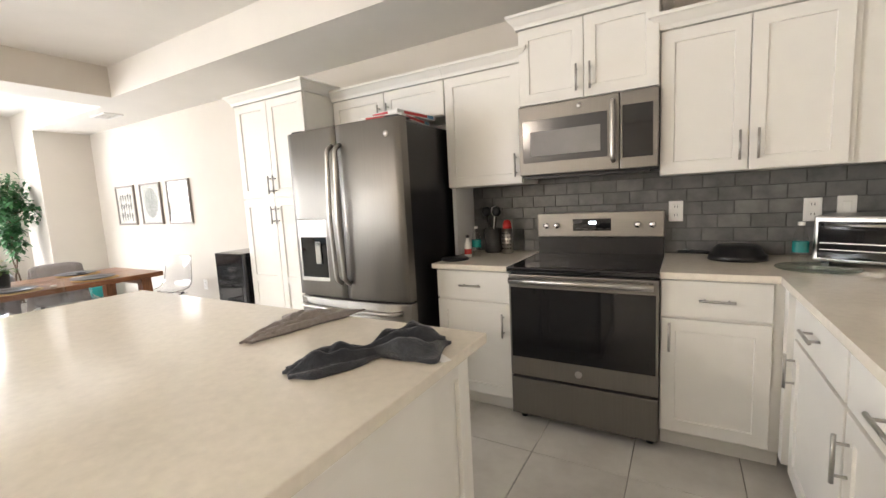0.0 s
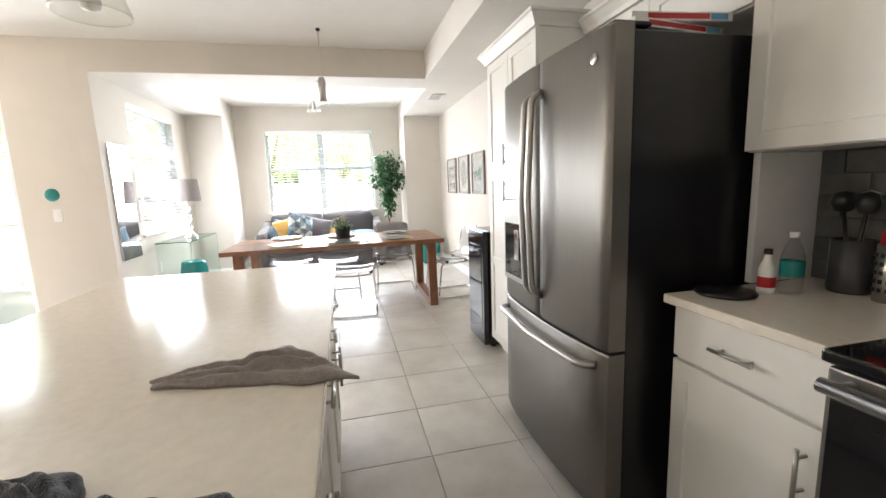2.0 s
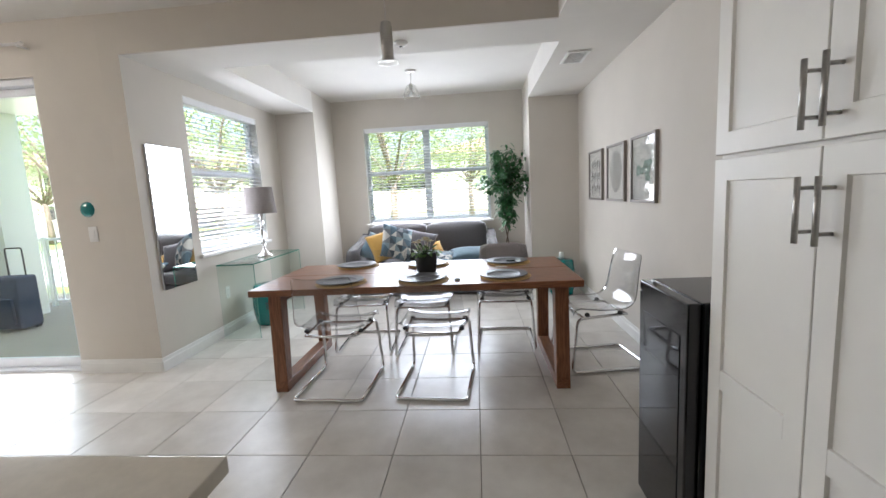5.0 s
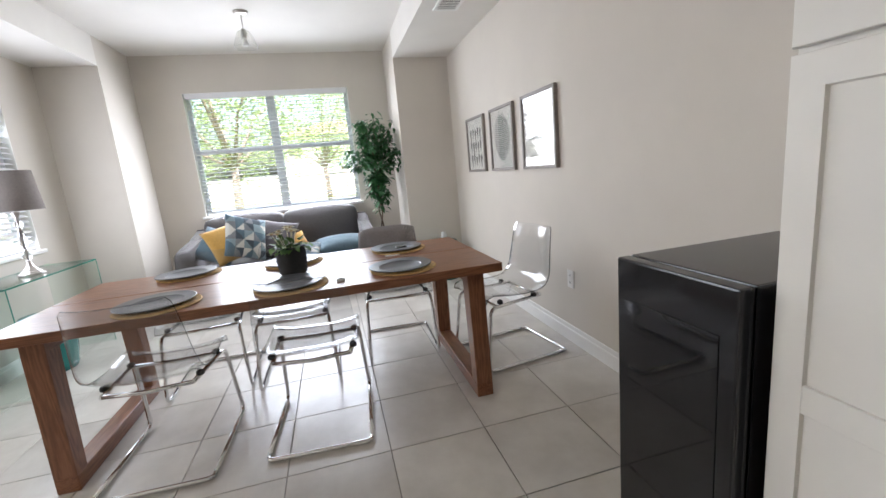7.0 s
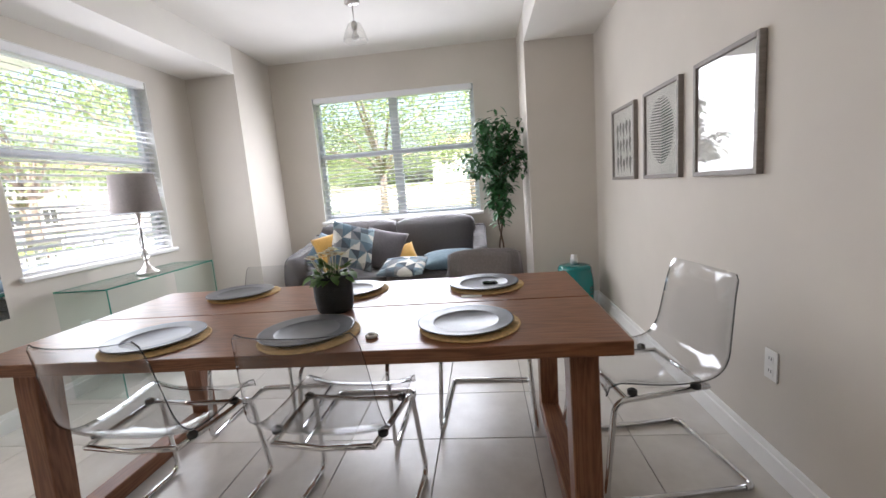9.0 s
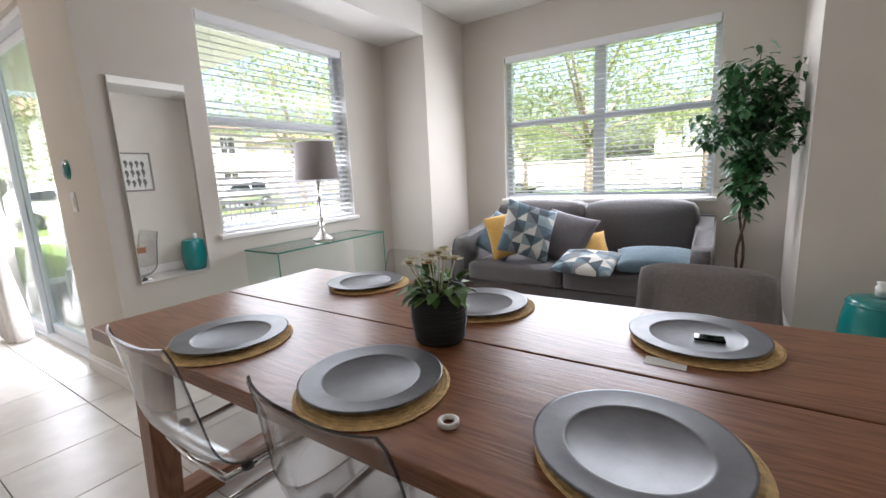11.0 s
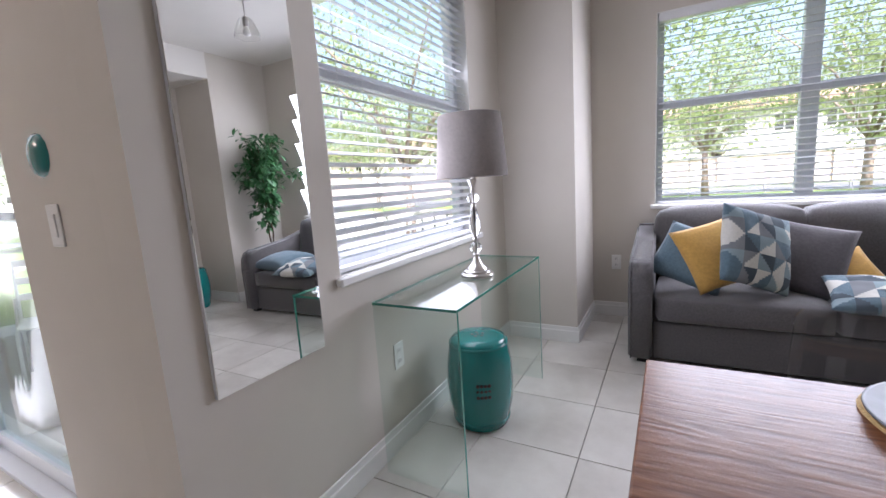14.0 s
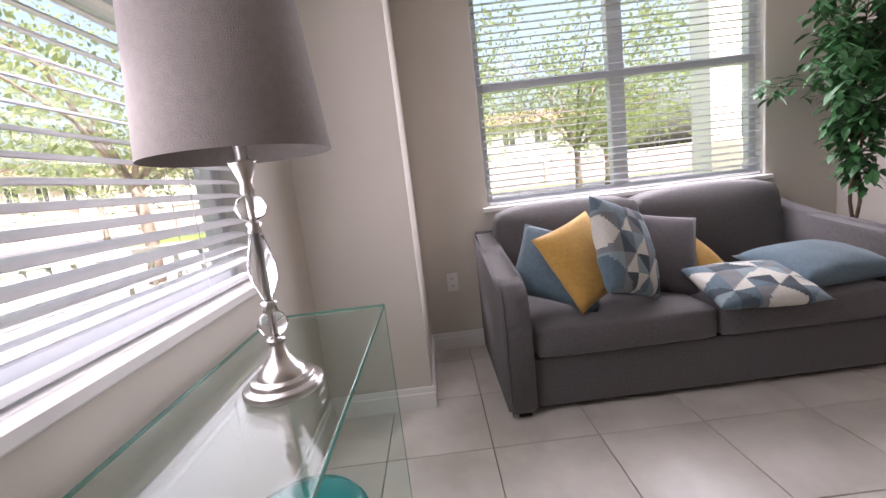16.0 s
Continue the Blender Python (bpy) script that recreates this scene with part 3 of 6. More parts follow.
cabinet("wall_cabinet", "white shaker wall cabinet with two doors above the refrigerator", -2.23, -1.240, 1.86, 2.09, UY, [(-2.227, -1.737, 1.865, 2.085, (-1.775, 1.93, "z")), (-1.733, -1.243, 1.865, 2.085, (-1.695, 1.93, "z"))], crowned=True, sides=(False, False))
cabinet("wall_cabinet", "white shaker wall cabinet with two doors above the microwave", -0.713, 0.028, 1.822, 2.255, UY - 0.03, [(-0.710, -0.344, 1.826, 2.25, (-0.378, 1.93, "z")), (-0.340, 0.025, 1.826, 2.25, (-0.306, 1.93, "z"))], crowned=True)
cabinet("wall_cabinet", "white shaker wall cabinet with two tall doors", 0.031, 0.79, 1.37, 2.09, UY, [(0.034, 0.406, 1.374, 2.085, (0.372, 1.49, "z")), (0.410, 0.766, 1.374, 2.085, (0.444, 1.49, "z"))], crowned=True, sides=(True, False))
cabinet("pantry_cabinet", "tall white shaker pantry cabinet with four doors", -3.02, -2.235, 0, 2.13, 2.42,
        [(-3.017, -2.637, 0.115, 1.38, (-2.652, 1.25, "z")), (-2.633, -2.238, 0.115, 1.38, (-2.598, 1.25, "z")), (-3.017, -2.637, 1.392, 2.125, (-2.652, 1.485, "z")), (-2.633, -2.238, 1.392, 2.125, (-2.598, 1.485, "z"))], toe=True, crowned=True)
for ob in [o for o in scene.objects if o.name.startswith("pantry_cabinet")]:
    for x0, x1 in ((-2.957, -2.697), (-2.573, -2.298)):
        part("lock_rail", boxes(((x0 + 2.6275, 2.42 - 2.7325, 0.70), (x1 + 2.6275, 2.44 - 2.7325, 0.76)), bevel=0.0015), CAB, ob)

# run along the east wall
east = thing("base_cabinet", "white shaker base cabinets with drawers along the wall", "cabinet", (0.86, 1.3, 0), "kitchen cabinets")
part("body", boxes(((-0.309, -1.2, 0.1), (0.338, 1.743, 0.883)), ((-0.24, -1.2, 0), (0.338, 1.743, 0.1)), bevel=0.0015), CAB, east)
part("filler", boxes(((-0.338, 1.06, 0.1), (-0.31, 1.122, 0.883))), CAB, east)
for k in range(3):
    y1 = 0.98 - k * 0.62
    y0 = y1 - 0.6
    d = part("drawer", boxes(((-0.33, y0, 0.70), (-0.31, y1, 0.87)), bevel=0.002), CAB, east)
    bar_handle(d, (-0.33, (y0 + y1) / 2, 0.785), "y", 0.14, (-1, 0, 0))
    bm = door_mesh(y1 - y0, 0.57)
    bmesh.ops.transform(bm, matrix=Matrix.Translation((-0.33, y1, 0.115)) @ pose(0, 0, 0, 0, 0, -90), verts=bm.verts)
    d = part("door", bm, CAB, east)
    bar_handle(d, (-0.33, y1 - 0.035, 0.56), "z", 0.14, (-1, 0, 0))
cabinet("wall_cabinet", "white corner filler and side of the wall cabinets", 0.792, 1.199, 1.37, 2.09, UY + 0.02, [], crowned=True, sides=(False, False))

solo("worktop", boxes(((-1.205, 2.385, 0.884), (-0.710, YN - 0.013, 0.914)), bevel=0.003), STONE, "cream quartz worktop beside the refrigerator", "worktop")
solo("worktop", boxes(((0.050, 2.385, 0.884), (0.4998, YN - 0.013, 0.914)), ((0.50, 0.1, 0.884), (XE - 0.002, YN - 0.013, 0.914)), bevel=0.0), STONE, "cream quartz L-shaped worktop along the walls", "worktop")

# oven range
rg = thing("oven_range", "freestanding slate and black electric range with glass cooktop", "oven", (-0.327, 2.7, 0))
hw = 0.376
part("body", boxes(((-hw, -0.27, 0.05), (hw, 0.34, 0.885)), bevel=0.003), BLACK, rg)
part("cooktop", boxes(((-hw - 0.004, -0.335, 0.886), (hw + 0.004, 0.27, 0.915)), bevel=0.006, seg=2), BLACKGLASS, rg, "black ceramic glass cooktop")
od = part("oven_door", boxes(((-hw, -0.315, 0.29), (hw, -0.272, 0.872)), bevel=0.006, seg=2), SLATE, rg, "oven door with dark window")
part("window", boxes(((-hw + 0.012, -0.318, 0.40), (hw - 0.012, -0.3145, 0.80)), bevel=0.001), BLACKGLASS, od)
part("door_handle", tube(tube(tube(bmesh.new(), [(-hw + 0.02, -0.365, 0.845), (hw - 0.02, -0.365, 0.845)], 0.017, 14), [(-hw + 0.05, -0.367, 0.845), (-hw + 0.05, -0.315, 0.845)], 0.011), [(hw - 0.05, -0.367, 0.845), (hw - 0.05, -0.315, 0.845)], 0.011), STEEL, od, "bright steel handle bar")
part("badge", lathe(bmesh.new(), [(0, 0.006), (0.014, 0.006), (0.019, 0.003), (0.019, 0.0)], 20), STEEL, od).matrix_basis = pose(0, -0.315, 0.345, 90)
part("drawer", boxes(((-hw, -0.312, 0.055), (hw, -0.272, 0.275)), bevel=0.006, seg=2), SLATE, rg, "slate lower drawer")
for x in (-hw + 0.04, hw - 0.04):
    for y in (-0.22, 0.29):
        part("foot", lathe(bmesh.new(), [(0, 0), (0.02, 0), (0.02, 0.05), (0, 0.05)], 10, (x, y, 0)), BLACK, rg)
bk = part("back_panel", boxes(((-hw, 0.272, 0.88), (hw, 0.338, 1.03)), bevel=0.004), BLACK, rg)
ctl = part("control_panel", boxes(((-hw, 0.255, 1.02), (hw, 0.338, 1.175)), bevel=0.006, seg=2), PANELSTEEL, rg, "dark steel control panel with knobs and clock")
part("display", boxes(((-0.145, 0.2525, 1.06), (0.085, 0.2555, 1.135)), bevel=0.001), BLACKGLASS, ctl)
clk = glow("clock_digits", (0.75, 0.9, 1.0), 3.0)
fnt = bpy.data.curves.new("digits", "FONT")
fnt.body, fnt.size, fnt.extrude, fnt.align_x = "4:20", 0.026, 0.0004, "CENTER"
tmp = bpy.data.objects.new("digits", fnt)
scene.collection.objects.link(tmp)
bpy.context.view_layer.update()
dm = bpy.data.meshes.new_from_object(tmp.evaluated_get(bpy.context.evaluated_depsgraph_get()))
bpy.data.objects.remove(tmp)
dm.materials.clear()
dm.materials.append(clk)
dg = new("digits", dm)
dg.parent, dg.matrix_basis = ctl, pose(-0.025, 0.2518, 1.103, 90)
for i in range(5):
    part("button", boxes(((-0.125 + i * 0.045, 0.2515, 1.07), (-0.1 + i * 0.045, 0.2527, 1.076))), GREYGLASS, ctl)
for x in (-0.315, -0.245, 0.235, 0.315):
    part("knob", lathe(bmesh.new(), [(0, 0.03), (0.014, 0.03), (0.018, 0.026), (0.02, 0.0)], 20), CHROME, ctl).matrix_basis = pose(x, 0.256, 1.095, 90)
for x, y, r in ((-0.19, -0.16, 0.11), (0.19, -0.17, 0.09), (-0.19, 0.12, 0.08), (0.19, 0.12, 0.11)):
    part("burner_ring", tube(bmesh.new(), [(x + r * math.cos(a * math.pi / 16), y + r * math.sin(a * math.pi / 16), 0.9148) for a in range(32)], 0.0012, 4, True), GREYGLASS, rg)

# microwave
mw = thing("microwave", "slate over-the-range microwave with dark glass door", "microwave", (-0.342, 2.85, 1.405))
part("body", boxes(((-0.37, -0.155, 0), (0.37, 0.193, 0.413)), bevel=0.004), BLACK, mw)
md = part("door", boxes(((-0.37, -0.195, 0.012), (0.185, -0.157, 0.41)), bevel=0.006, seg=2), SLATE, mw)
part("door_glass", boxes(((-0.345, -0.198, 0.085), (0.125, -0.1945, 0.325)), bevel=0.001), GREYGLASS, md)
part("mesh_window", boxes(((-0.30, -0.1995, 0.12), (0.09, -0.1975, 0.26)), bevel=0.0005), mat("mesh_screen", (0.22, 0.21, 0.2), 0.42, var=0.1, bump=0), md)
part("door_handle", tube(bmesh.new(), round_path([(0.155, -0.194, 0.06), (0.155, -0.235, 0.07), (0.155, -0.235, 0.36), (0.155, -0.194, 0.37)], 0.02), 0.013, 12), STEEL, md, "bright vertical handle")
mp_ = part("control_panel", boxes(((0.188, -0.195, 0.012), (0.37, -0.157, 0.41)), bevel=0.006, seg=2), SLATE, mw)
part("keypad", boxes(((0.2, -0.198, 0.07), (0.345, -0.1945, 0.34)), bevel=0.001), BLACKGLASS, mp_)
part("badge", lathe(bmesh.new(), [(0, 0.003), (0.012, 0.003), (0.014, 0)], 16), STEEL, md).matrix_basis = pose(-0.02, -0.195, 0.375, 90)
part("vent_strip", boxes(((-0.33, -0.19, -0.008), (0.33, -0.06, 0.0))), BLACK, mw)

# refrigerator
fr = thing("refrigerator", "slate french-door refrigerator with black sides and ice dispenser", "refrigerator", (-1.735, 2.62, 0))
part("case", boxes(((-0.445, -0.33, 0.03), (0.465, 0.40, 1.775)), bevel=0.006), BLACK, fr, "black side panels")


def bowed(x0, x1, z0, z1, yb, yf, whole):
    """A door with a gently bowed face; whole: the width over which the bow runs."""
    bm = bmesh.new()
    cols = []
    n = 10
    for i in range(n + 1):
        x = x0 + (x1 - x0) * i / n
        y = yf + 0.03 * ((x - 0.01) / whole) ** 2
        if i in (0, n):
            y += 0.008
        cols.append([bm.verts.new(p) for p in ((x, yb, z0), (x, y + 0.004, z0), (x, y, z0 + 0.006), (x, y, z1 - 0.006), (x, y + 0.004, z1), (x, yb, z1))])
    for A, B in zip(cols, cols[1:]):
        for k in range(5):
            f = bm.faces.new((A[k], B[k], B[k + 1], A[k + 1]))
            f.smooth = k == 2
    bm.faces.new(cols[0])
    bm.faces.new(cols[-1])
    return bm


dl = part("door", bowed(-0.455, 0.006, 0.70, 1.79, -0.335, -0.44, 0.46), SLATE, fr, "slate door with ice and water dispenser")
dr = part("door", bowed(0.012, 0.475, 0.70, 1.79, -0.335, -0.44, 0.46), SLATE, fr)
dd = part("freezer_drawer", bowed(-0.455, 0.475, 0.05, 0.688, -0.335, -0.44, 0.46), SLATE, fr)
for d, x in ((dl, -0.024), (dr, 0.042)):
    part("door_handle", tube(bmesh.new(), round_path([(x, -0.438, 0.80), (x, -0.485, 0.83), (x, -0.505, 1.22), (x, -0.485, 1.64), (x, -0.438, 1.67)], 0.03), 0.0145, 12), STEEL, d, "long curved steel handle")
part("door_handle", tube(bmesh.new(), round_path([(-0.40, -0.415, 0.635), (-0.37, -0.47, 0.635), (0.01, -0.50, 0.635), (0.39, -0.47, 0.635), (0.42, -0.415, 0.635)], 0.03), 0.0145, 12), STEEL, dd, "long curved steel handle")
dp = part("dispenser", boxes(((-0.40, -0.437, 0.80), (-0.115, -0.41, 1.22)), bevel=0.006), STEEL, dl, "steel-trimmed ice and water dispenser")
part("recess", boxes(((-0.375, -0.441, 0.83), (-0.14, -0.435, 1.10)), bevel=0.002), BLACKGLASS, dp)
part("paddle", boxes(((-0.235, -0.452, 0.92), (-0.185, -0.44, 1.07)), bevel=0.004), CHROME, dp)
part("badge", lathe(bmesh.new(), [(0, 0.003), (0.017, 0.003), (0.019, 0)], 20), STEEL, dr).matrix_basis = pose(0.385, -0.421, 1.70, 90)
for x in (-0.38, 0.40):
    part("foot", lathe(bmesh.new(), [(0, 0), (0.025, 0), (0.025, 0.03), (0, 0.03)], 10, (x, -0.28, 0)), BLACK, fr)
    part("hinge_cover", boxes(((x - 0.05, -0.39, 1.79), (x + 0.05, -0.25, 1.805)), bevel=0.004), BLACK, fr)

for w, d, h, x, y, z, rz, lab in ((0.30, 0.42, 0.028, -1.50, 2.52, 1.806, 8, "flat white card box with red and blue print on the refrigerator"), (0.26, 0.38, 0.03, -1.47, 2.55, 1.8345, -6, "flat card box with red print stacked on another box"), (0.34, 0.26, 0.02, -1.86, 2.46, 1.776, 4, "flat white and blue card packet on the refrigerator")):
    bx = thing("game_box", lab, "box", Matrix.Translation((x, y, z)) @ pose(0, 0, 0, 0, 0, rz), "boxes on the refrigerator")
    part("carton", boxes(((-w / 2, -d / 2, 0), (w / 2, d / 2, h)), bevel=0.002), PAPER, bx)
    part("print_band", boxes(((-w / 2 + 0.05, -d / 2 - 0.001, 0.006), (w / 2 - 0.08, -d / 2 + 0.01, h - 0.006)), ((w / 2 - 0.01, -d / 2 + 0.06, 0.006), (w / 2 + 0.001, d / 2 - 0.09, h - 0.006))), RED if rz != 4 else BLUE, bx)
    part("label_patch", boxes(((w / 2 - 0.01, d / 2 - 0.085, 0.005), (w / 2 + 0.001, d / 2 - 0.02, h - 0.005)), ((-w / 2 + 0.01, -d / 2 + 0.02, h - 0.004), (w / 2 - 0.03, d / 2 - 0.02, h + 0.0008))), BLUE, bx)

# wine cooler
wc = thing("wine_cooler", "black freestanding wine cooler with dark glass door", "wine cooler", (-3.245, 2.68, 0))
part("body", boxes(((-0.19, -0.265, 0.02), (0.195, 0.3, 0.94)), bevel=0.006, seg=2), GLOSSBLACK, wc)
wd = part("door", boxes(((-0.192, -0.31, 0.03), (0.195, -0.268, 0.938)), bevel=0.006, seg=2), GLOSSBLACK, wc)
part("door_glass", boxes(((-0.145, -0.3125, 0.1), (0.15, -0.3095, 0.82)), bevel=0.001), BLACKGLASS, wd)
for x in (-0.15, 0.15):
    for y in (-0.22, 0.25):
        part("foot", lathe(bmesh.new(), [(0, 0), (0.018, 0), (0.018, 0.02), (0, 0.02)], 10, (x, y, 0)), GLOSSBLACK, wc)

# island
isl = thing("kitchen_island", "white panelled kitchen island with drawers and doors", "island", (-1.31, 0.8, 0))
part("body", boxes(((-0.90, -0.25, 0.1), (0.90, 0.442, 0.883)), ((-0.88, -0.2, 0), (0.88, 0.37, 0.1)), bevel=0.002), CAB, isl)
part("end_panel", boxes(((0.901, 0.39, 0.0), (0.915, 0.452, 0.882)), ((0.901, -0.25, 0.0), (0.915, -0.19, 0.882)), ((0.901, -0.19, 0.0), (0.915, 0.39, 0.09)), ((0.901, -0.19, 0.81), (0.915, 0.39, 0.882)), bevel=0.0015), CAB, isl)
for k in range(4):
    x0 = -0.885 + k * 0.445
    x1 = x0 + 0.435
    d = part("drawer", boxes(((x0, 0.443, 0.70), (x1, 0.463, 0.87)), bevel=0.002), CAB, isl)
    bar_handle(d, ((x0 + x1) / 2, 0.463, 0.785), "x", 0.14, (0, 1, 0))
    bm = door_mesh(x1 - x0, 0.57)
    bmesh.ops.transform(bm, matrix=Matrix.Translation((x1, 0.463, 0.115)) @ pose(0, 0, 0, 0, 0, 180), verts=bm.verts)
    d = part("door", bm, CAB, isl)
    bar_handle(d, (x1 - 0.035 if k % 2 == 0 else x0 + 0.035, 0.463, 0.57), "z", 0.14, (0, 1, 0))
solo("worktop", boxes(((-2.32, 0.28, 0.884), (-0.350, 1.292, 0.914)), bevel=0.003, seg=2), STONE, "polished cream quartz island worktop", "worktop")


def towel(name, label, material, at, length, breadth, height, seed, fold, skew=0.0):
    """A crumpled towel: a rumpled closed sheet with folds along its length; breadth: widths from end to end."""
    bm = bmesh.new()
    n, m = 64, 30
    top, low = [], []
    for i in range(n + 1):
        u = i / n
        rt, rl = [], []
        for j in range(m + 1):
            v = j / m * 2 - 1
            q = min(u * (len(breadth) - 1), len(breadth) - 1.001)
            k = q - int(q)
            k = k * k * (3 - 2 * k)
            wid = (breadth[int(q)] * (1 - k) + breadth[int(q) + 1] * k) * (1 + 0.16 * noise.noise(Vector((u * 6, seed + (v > 0) * 7, 0))))
            off = 0.05 * length * math.sin(u * 4.2 + seed) * 0.5
            x, y = (u - 0.5) * length + 0.025 * noise.noise(Vector((v * 2, u * 3, seed + 4))) - skew * v * u, off + v * wid / 2
            body = (1 - abs(v) ** 3) * (1 - abs(2 * u - 1) ** 6)
            z = body * height * min(1, 0.25 + wid / max(breadth)) * (0.55 + 0.35 * math.sin(fold * v * 3 + seed + 2.5 * u + 1.2 * noise.noise(Vector((u * 2, v, seed)))) + 0.5 * noise.noise(Vector((u * 4, v * 2.5, seed + 9))) + 0.25 * noise.noise(Vector((u * 11, v * 6, seed + 2))))
            rt.append(bm.verts.new((x, y, max(0.006, z + 0.008))))
            rl.append(bm.verts.new((x, y, 0.0015)))
        top.append(rt)
        low.append(rl)
    for i in range(n):
        for j in range(m):
            bm.faces.new((top[i][j], top[i + 1][j], top[i + 1][j + 1], top[i][j + 1])).smooth = True
            bm.faces.new((low[i][j], low[i][j + 1], low[i + 1][j + 1], low[i + 1][j]))
    for i in range(n):
        bm.faces.new((top[i][0], low[i][0], low[i + 1][0], top[i + 1][0])).smooth = True
        bm.faces.new((top[i][m], top[i + 1][m], low[i + 1][m], low[i][m])).smooth = True
    for j in range(m):
        bm.faces.new((top[0][j], top[0][j + 1], low[0][j + 1], low[0][j]))
        bm.faces.new((top[n][j], low[n][j], low[n][j + 1], top[n][j + 1]))
    return solo(name, bm, material, label, "towel", "towels on the island", at)


towel("tea_towel", "crumpled taupe towel lying on the island worktop", TAUPE, pose(-0.97, 1.115, 0.9145, 0, 0, 94), 0.335, (0.04, 0.09, 0.12, 0.19, 0.24), 0.034, 2.0, 3.4, 0.07)
dt = towel("tea_towel", "crumpled dark slate towel lying on the island worktop", SLATECLOTH, pose(-0.545, 1.01, 0.9145, 0, 0, 57), 0.41, (0.07, 0.145, 0.125, 0.05, 0.17, 0.25, 0.06), 0.062, 7.0, 4.2)
part("care_label", boxes(((0.13, -0.14, 0.001), (0.155, -0.09, 0.003))), PAPER, dt)

# things on the worktops
bt = thing("water_bottle", "small clear plastic water bottle with teal label", "bottle", (-1.06, 2.74, 0.9145), "bottles")
part("shell", lathe(bmesh.new(), [(0, 0), (0.03, 0), (0.032, 0.01), (0.031, 0.12), (0.024, 0.15), (0.012, 0.175), (0.012, 0.19), (0, 0.19)], 20), BULBGLASS, bt)
part("wrap", lathe(bmesh.new(), [(0.0325, 0.06), (0.0325, 0.11)], 20), TEAL, bt)
part("cap", lathe(bmesh.new(), [(0.0135, 0.185), (0.0135, 0.2), (0, 0.202)], 14), PLASTIC, bt)
copy_thing(bt, pose(0.62, 2.72, 0.9145))
sb = thing("sauce_bottle", "small bottle with red and white label", "bottle", (-1.1, 2.69, 0.9145), "bottles")
part("shell", lathe(bmesh.new(), [(0, 0), (0.024, 0), (0.025, 0.01), (0.024, 0.08), (0.012, 0.11), (0.01, 0.13), (0, 0.13)], 18), PLASTIC, sb)
part("wrap", lathe(bmesh.new(), [(0.0256, 0.02), (0.0256, 0.055)], 18), RED, sb)
part("cap", lathe(bmesh.new(), [(0.012, 0.128), (0.012, 0.145), (0, 0.147)], 12), BLACK, sb)
cr = thing("utensil_crock", "dark metal crock with black cooking utensils", "utensils", (-1.02, 2.93, 0.9145))
part("crock", lathe(bmesh.new(), [(0, 0), (0.055, 0), (0.058, 0.01), (0.058, 0.17), (0.052, 0.17), (0.05, 0.02), (0, 0.02)], 24), GREYGLASS, cr)
for k, (dx, dy, r, m_) in enumerate(((-0.03, 0.01, 0.035, BLACK), (0.025, -0.015, 0.03, BLACK), (0.0, 0.03, 0.028, PLASTIC))):
    u = part("utensil", lathe(tube(bmesh.new(), [(0, 0, 0.03), (dx * 1.6, dy * 1.6, 0.26)], 0.006, 8), [(0, 0), (r * 0.7, 0.01), (r, 0.035), (r * 0.8, 0.065), (0, 0.075)], 14, (dx * 1.7, dy * 1.7, 0.25)), m_, cr)
gr = thing("utensil_holder", "pierced steel holder with a red-lidded tool", "utensils", (-0.90, 2.90, 0.9145))
part("tube_body", lathe(bmesh.new(), [(0, 0), (0.036, 0), (0.036, 0.17), (0.033, 0.17), (0.033, 0.01), (0, 0.01)], 22), STEEL, gr)
for i in range(5):
    part("slot", boxes(*[((0.0355 * math.cos(a) - 0.004, 0.0355 * math.sin(a) - 0.004, 0.03 + i * 0.026), (0.0355 * math.cos(a) + 0.004, 0.0355 * math.sin(a) + 0.004, 0.042 + i * 0.026)) for a in (3.6, 4.1, 4.6, 5.1, 5.6)]), BLACK, gr)
part("lid", lathe(bmesh.new(), [(0, 0.165), (0.03, 0.165), (0.03, 0.20), (0.018, 0.225), (0, 0.23)], 18), RED, gr)
solo("trivet", lathe(bmesh.new(), [(0, 0), (0.085, 0), (0.09, 0.006), (0.085, 0.014), (0, 0.014)], 30), BLACK, "round black trivet on the worktop", "trivet", at=pose(-1.13, 2.56, 0.9145))
solo("wall_panel", boxes(((-1.236, 2.76, 0.914), (-1.21, YN - 0.001, 1.374)), bevel=0.001), TRIM, "white side panel beside the refrigerator", "panel")
fp = thing("frying_pan", "black pan upside down on the worktop", "pan", (0.39, 2.86, 0.9145))
part("pan", lathe(bmesh.new(), [(0, 0.075), (0.085, 0.075), (0.105, 0.06), (0.118, 0.03), (0.13, 0.025), (0.132, 0.0), (0.12, 0.0), (0, 0.002)], 32), BLACK, fp)
part("pan_handle", tube(bmesh.new(), [(-0.12, 0, 0.03), (-0.2, 0.03, 0.035), (-0.27, 0.05, 0.03)], 0.009, 10), BLACK, fp)
solo("chopping_board", lathe(bmesh.new(), [(0, 0), (0.145, 0), (0.15, 0.004), (0.145, 0.008), (0, 0.008)], 40), GLASS, "round clear glass worktop saver", "board", at=pose(0.66, 2.62, 0.9148))
to = thing("toaster_oven", "steel and black toaster oven on the worktop", "toaster oven", Matrix.Translation((0.93, 2.78, 0.9145)) @ pose(0, 0, 0, 0, 0, -28))
part("case", boxes(((-0.22, -0.14, 0.015), (0.22, 0.14, 0.225)), bevel=0.01, seg=2), STEEL, to)
part("glass_door", boxes(((-0.20, -0.152, 0.03), (0.10, -0.141, 0.20)), bevel=0.003), BLACKGLASS, to)
part("door_handle", tube(bmesh.new(), [(-0.17, -0.175, 0.185), (0.07, -0.175, 0.185)], 0.007, 10), STEEL, to)
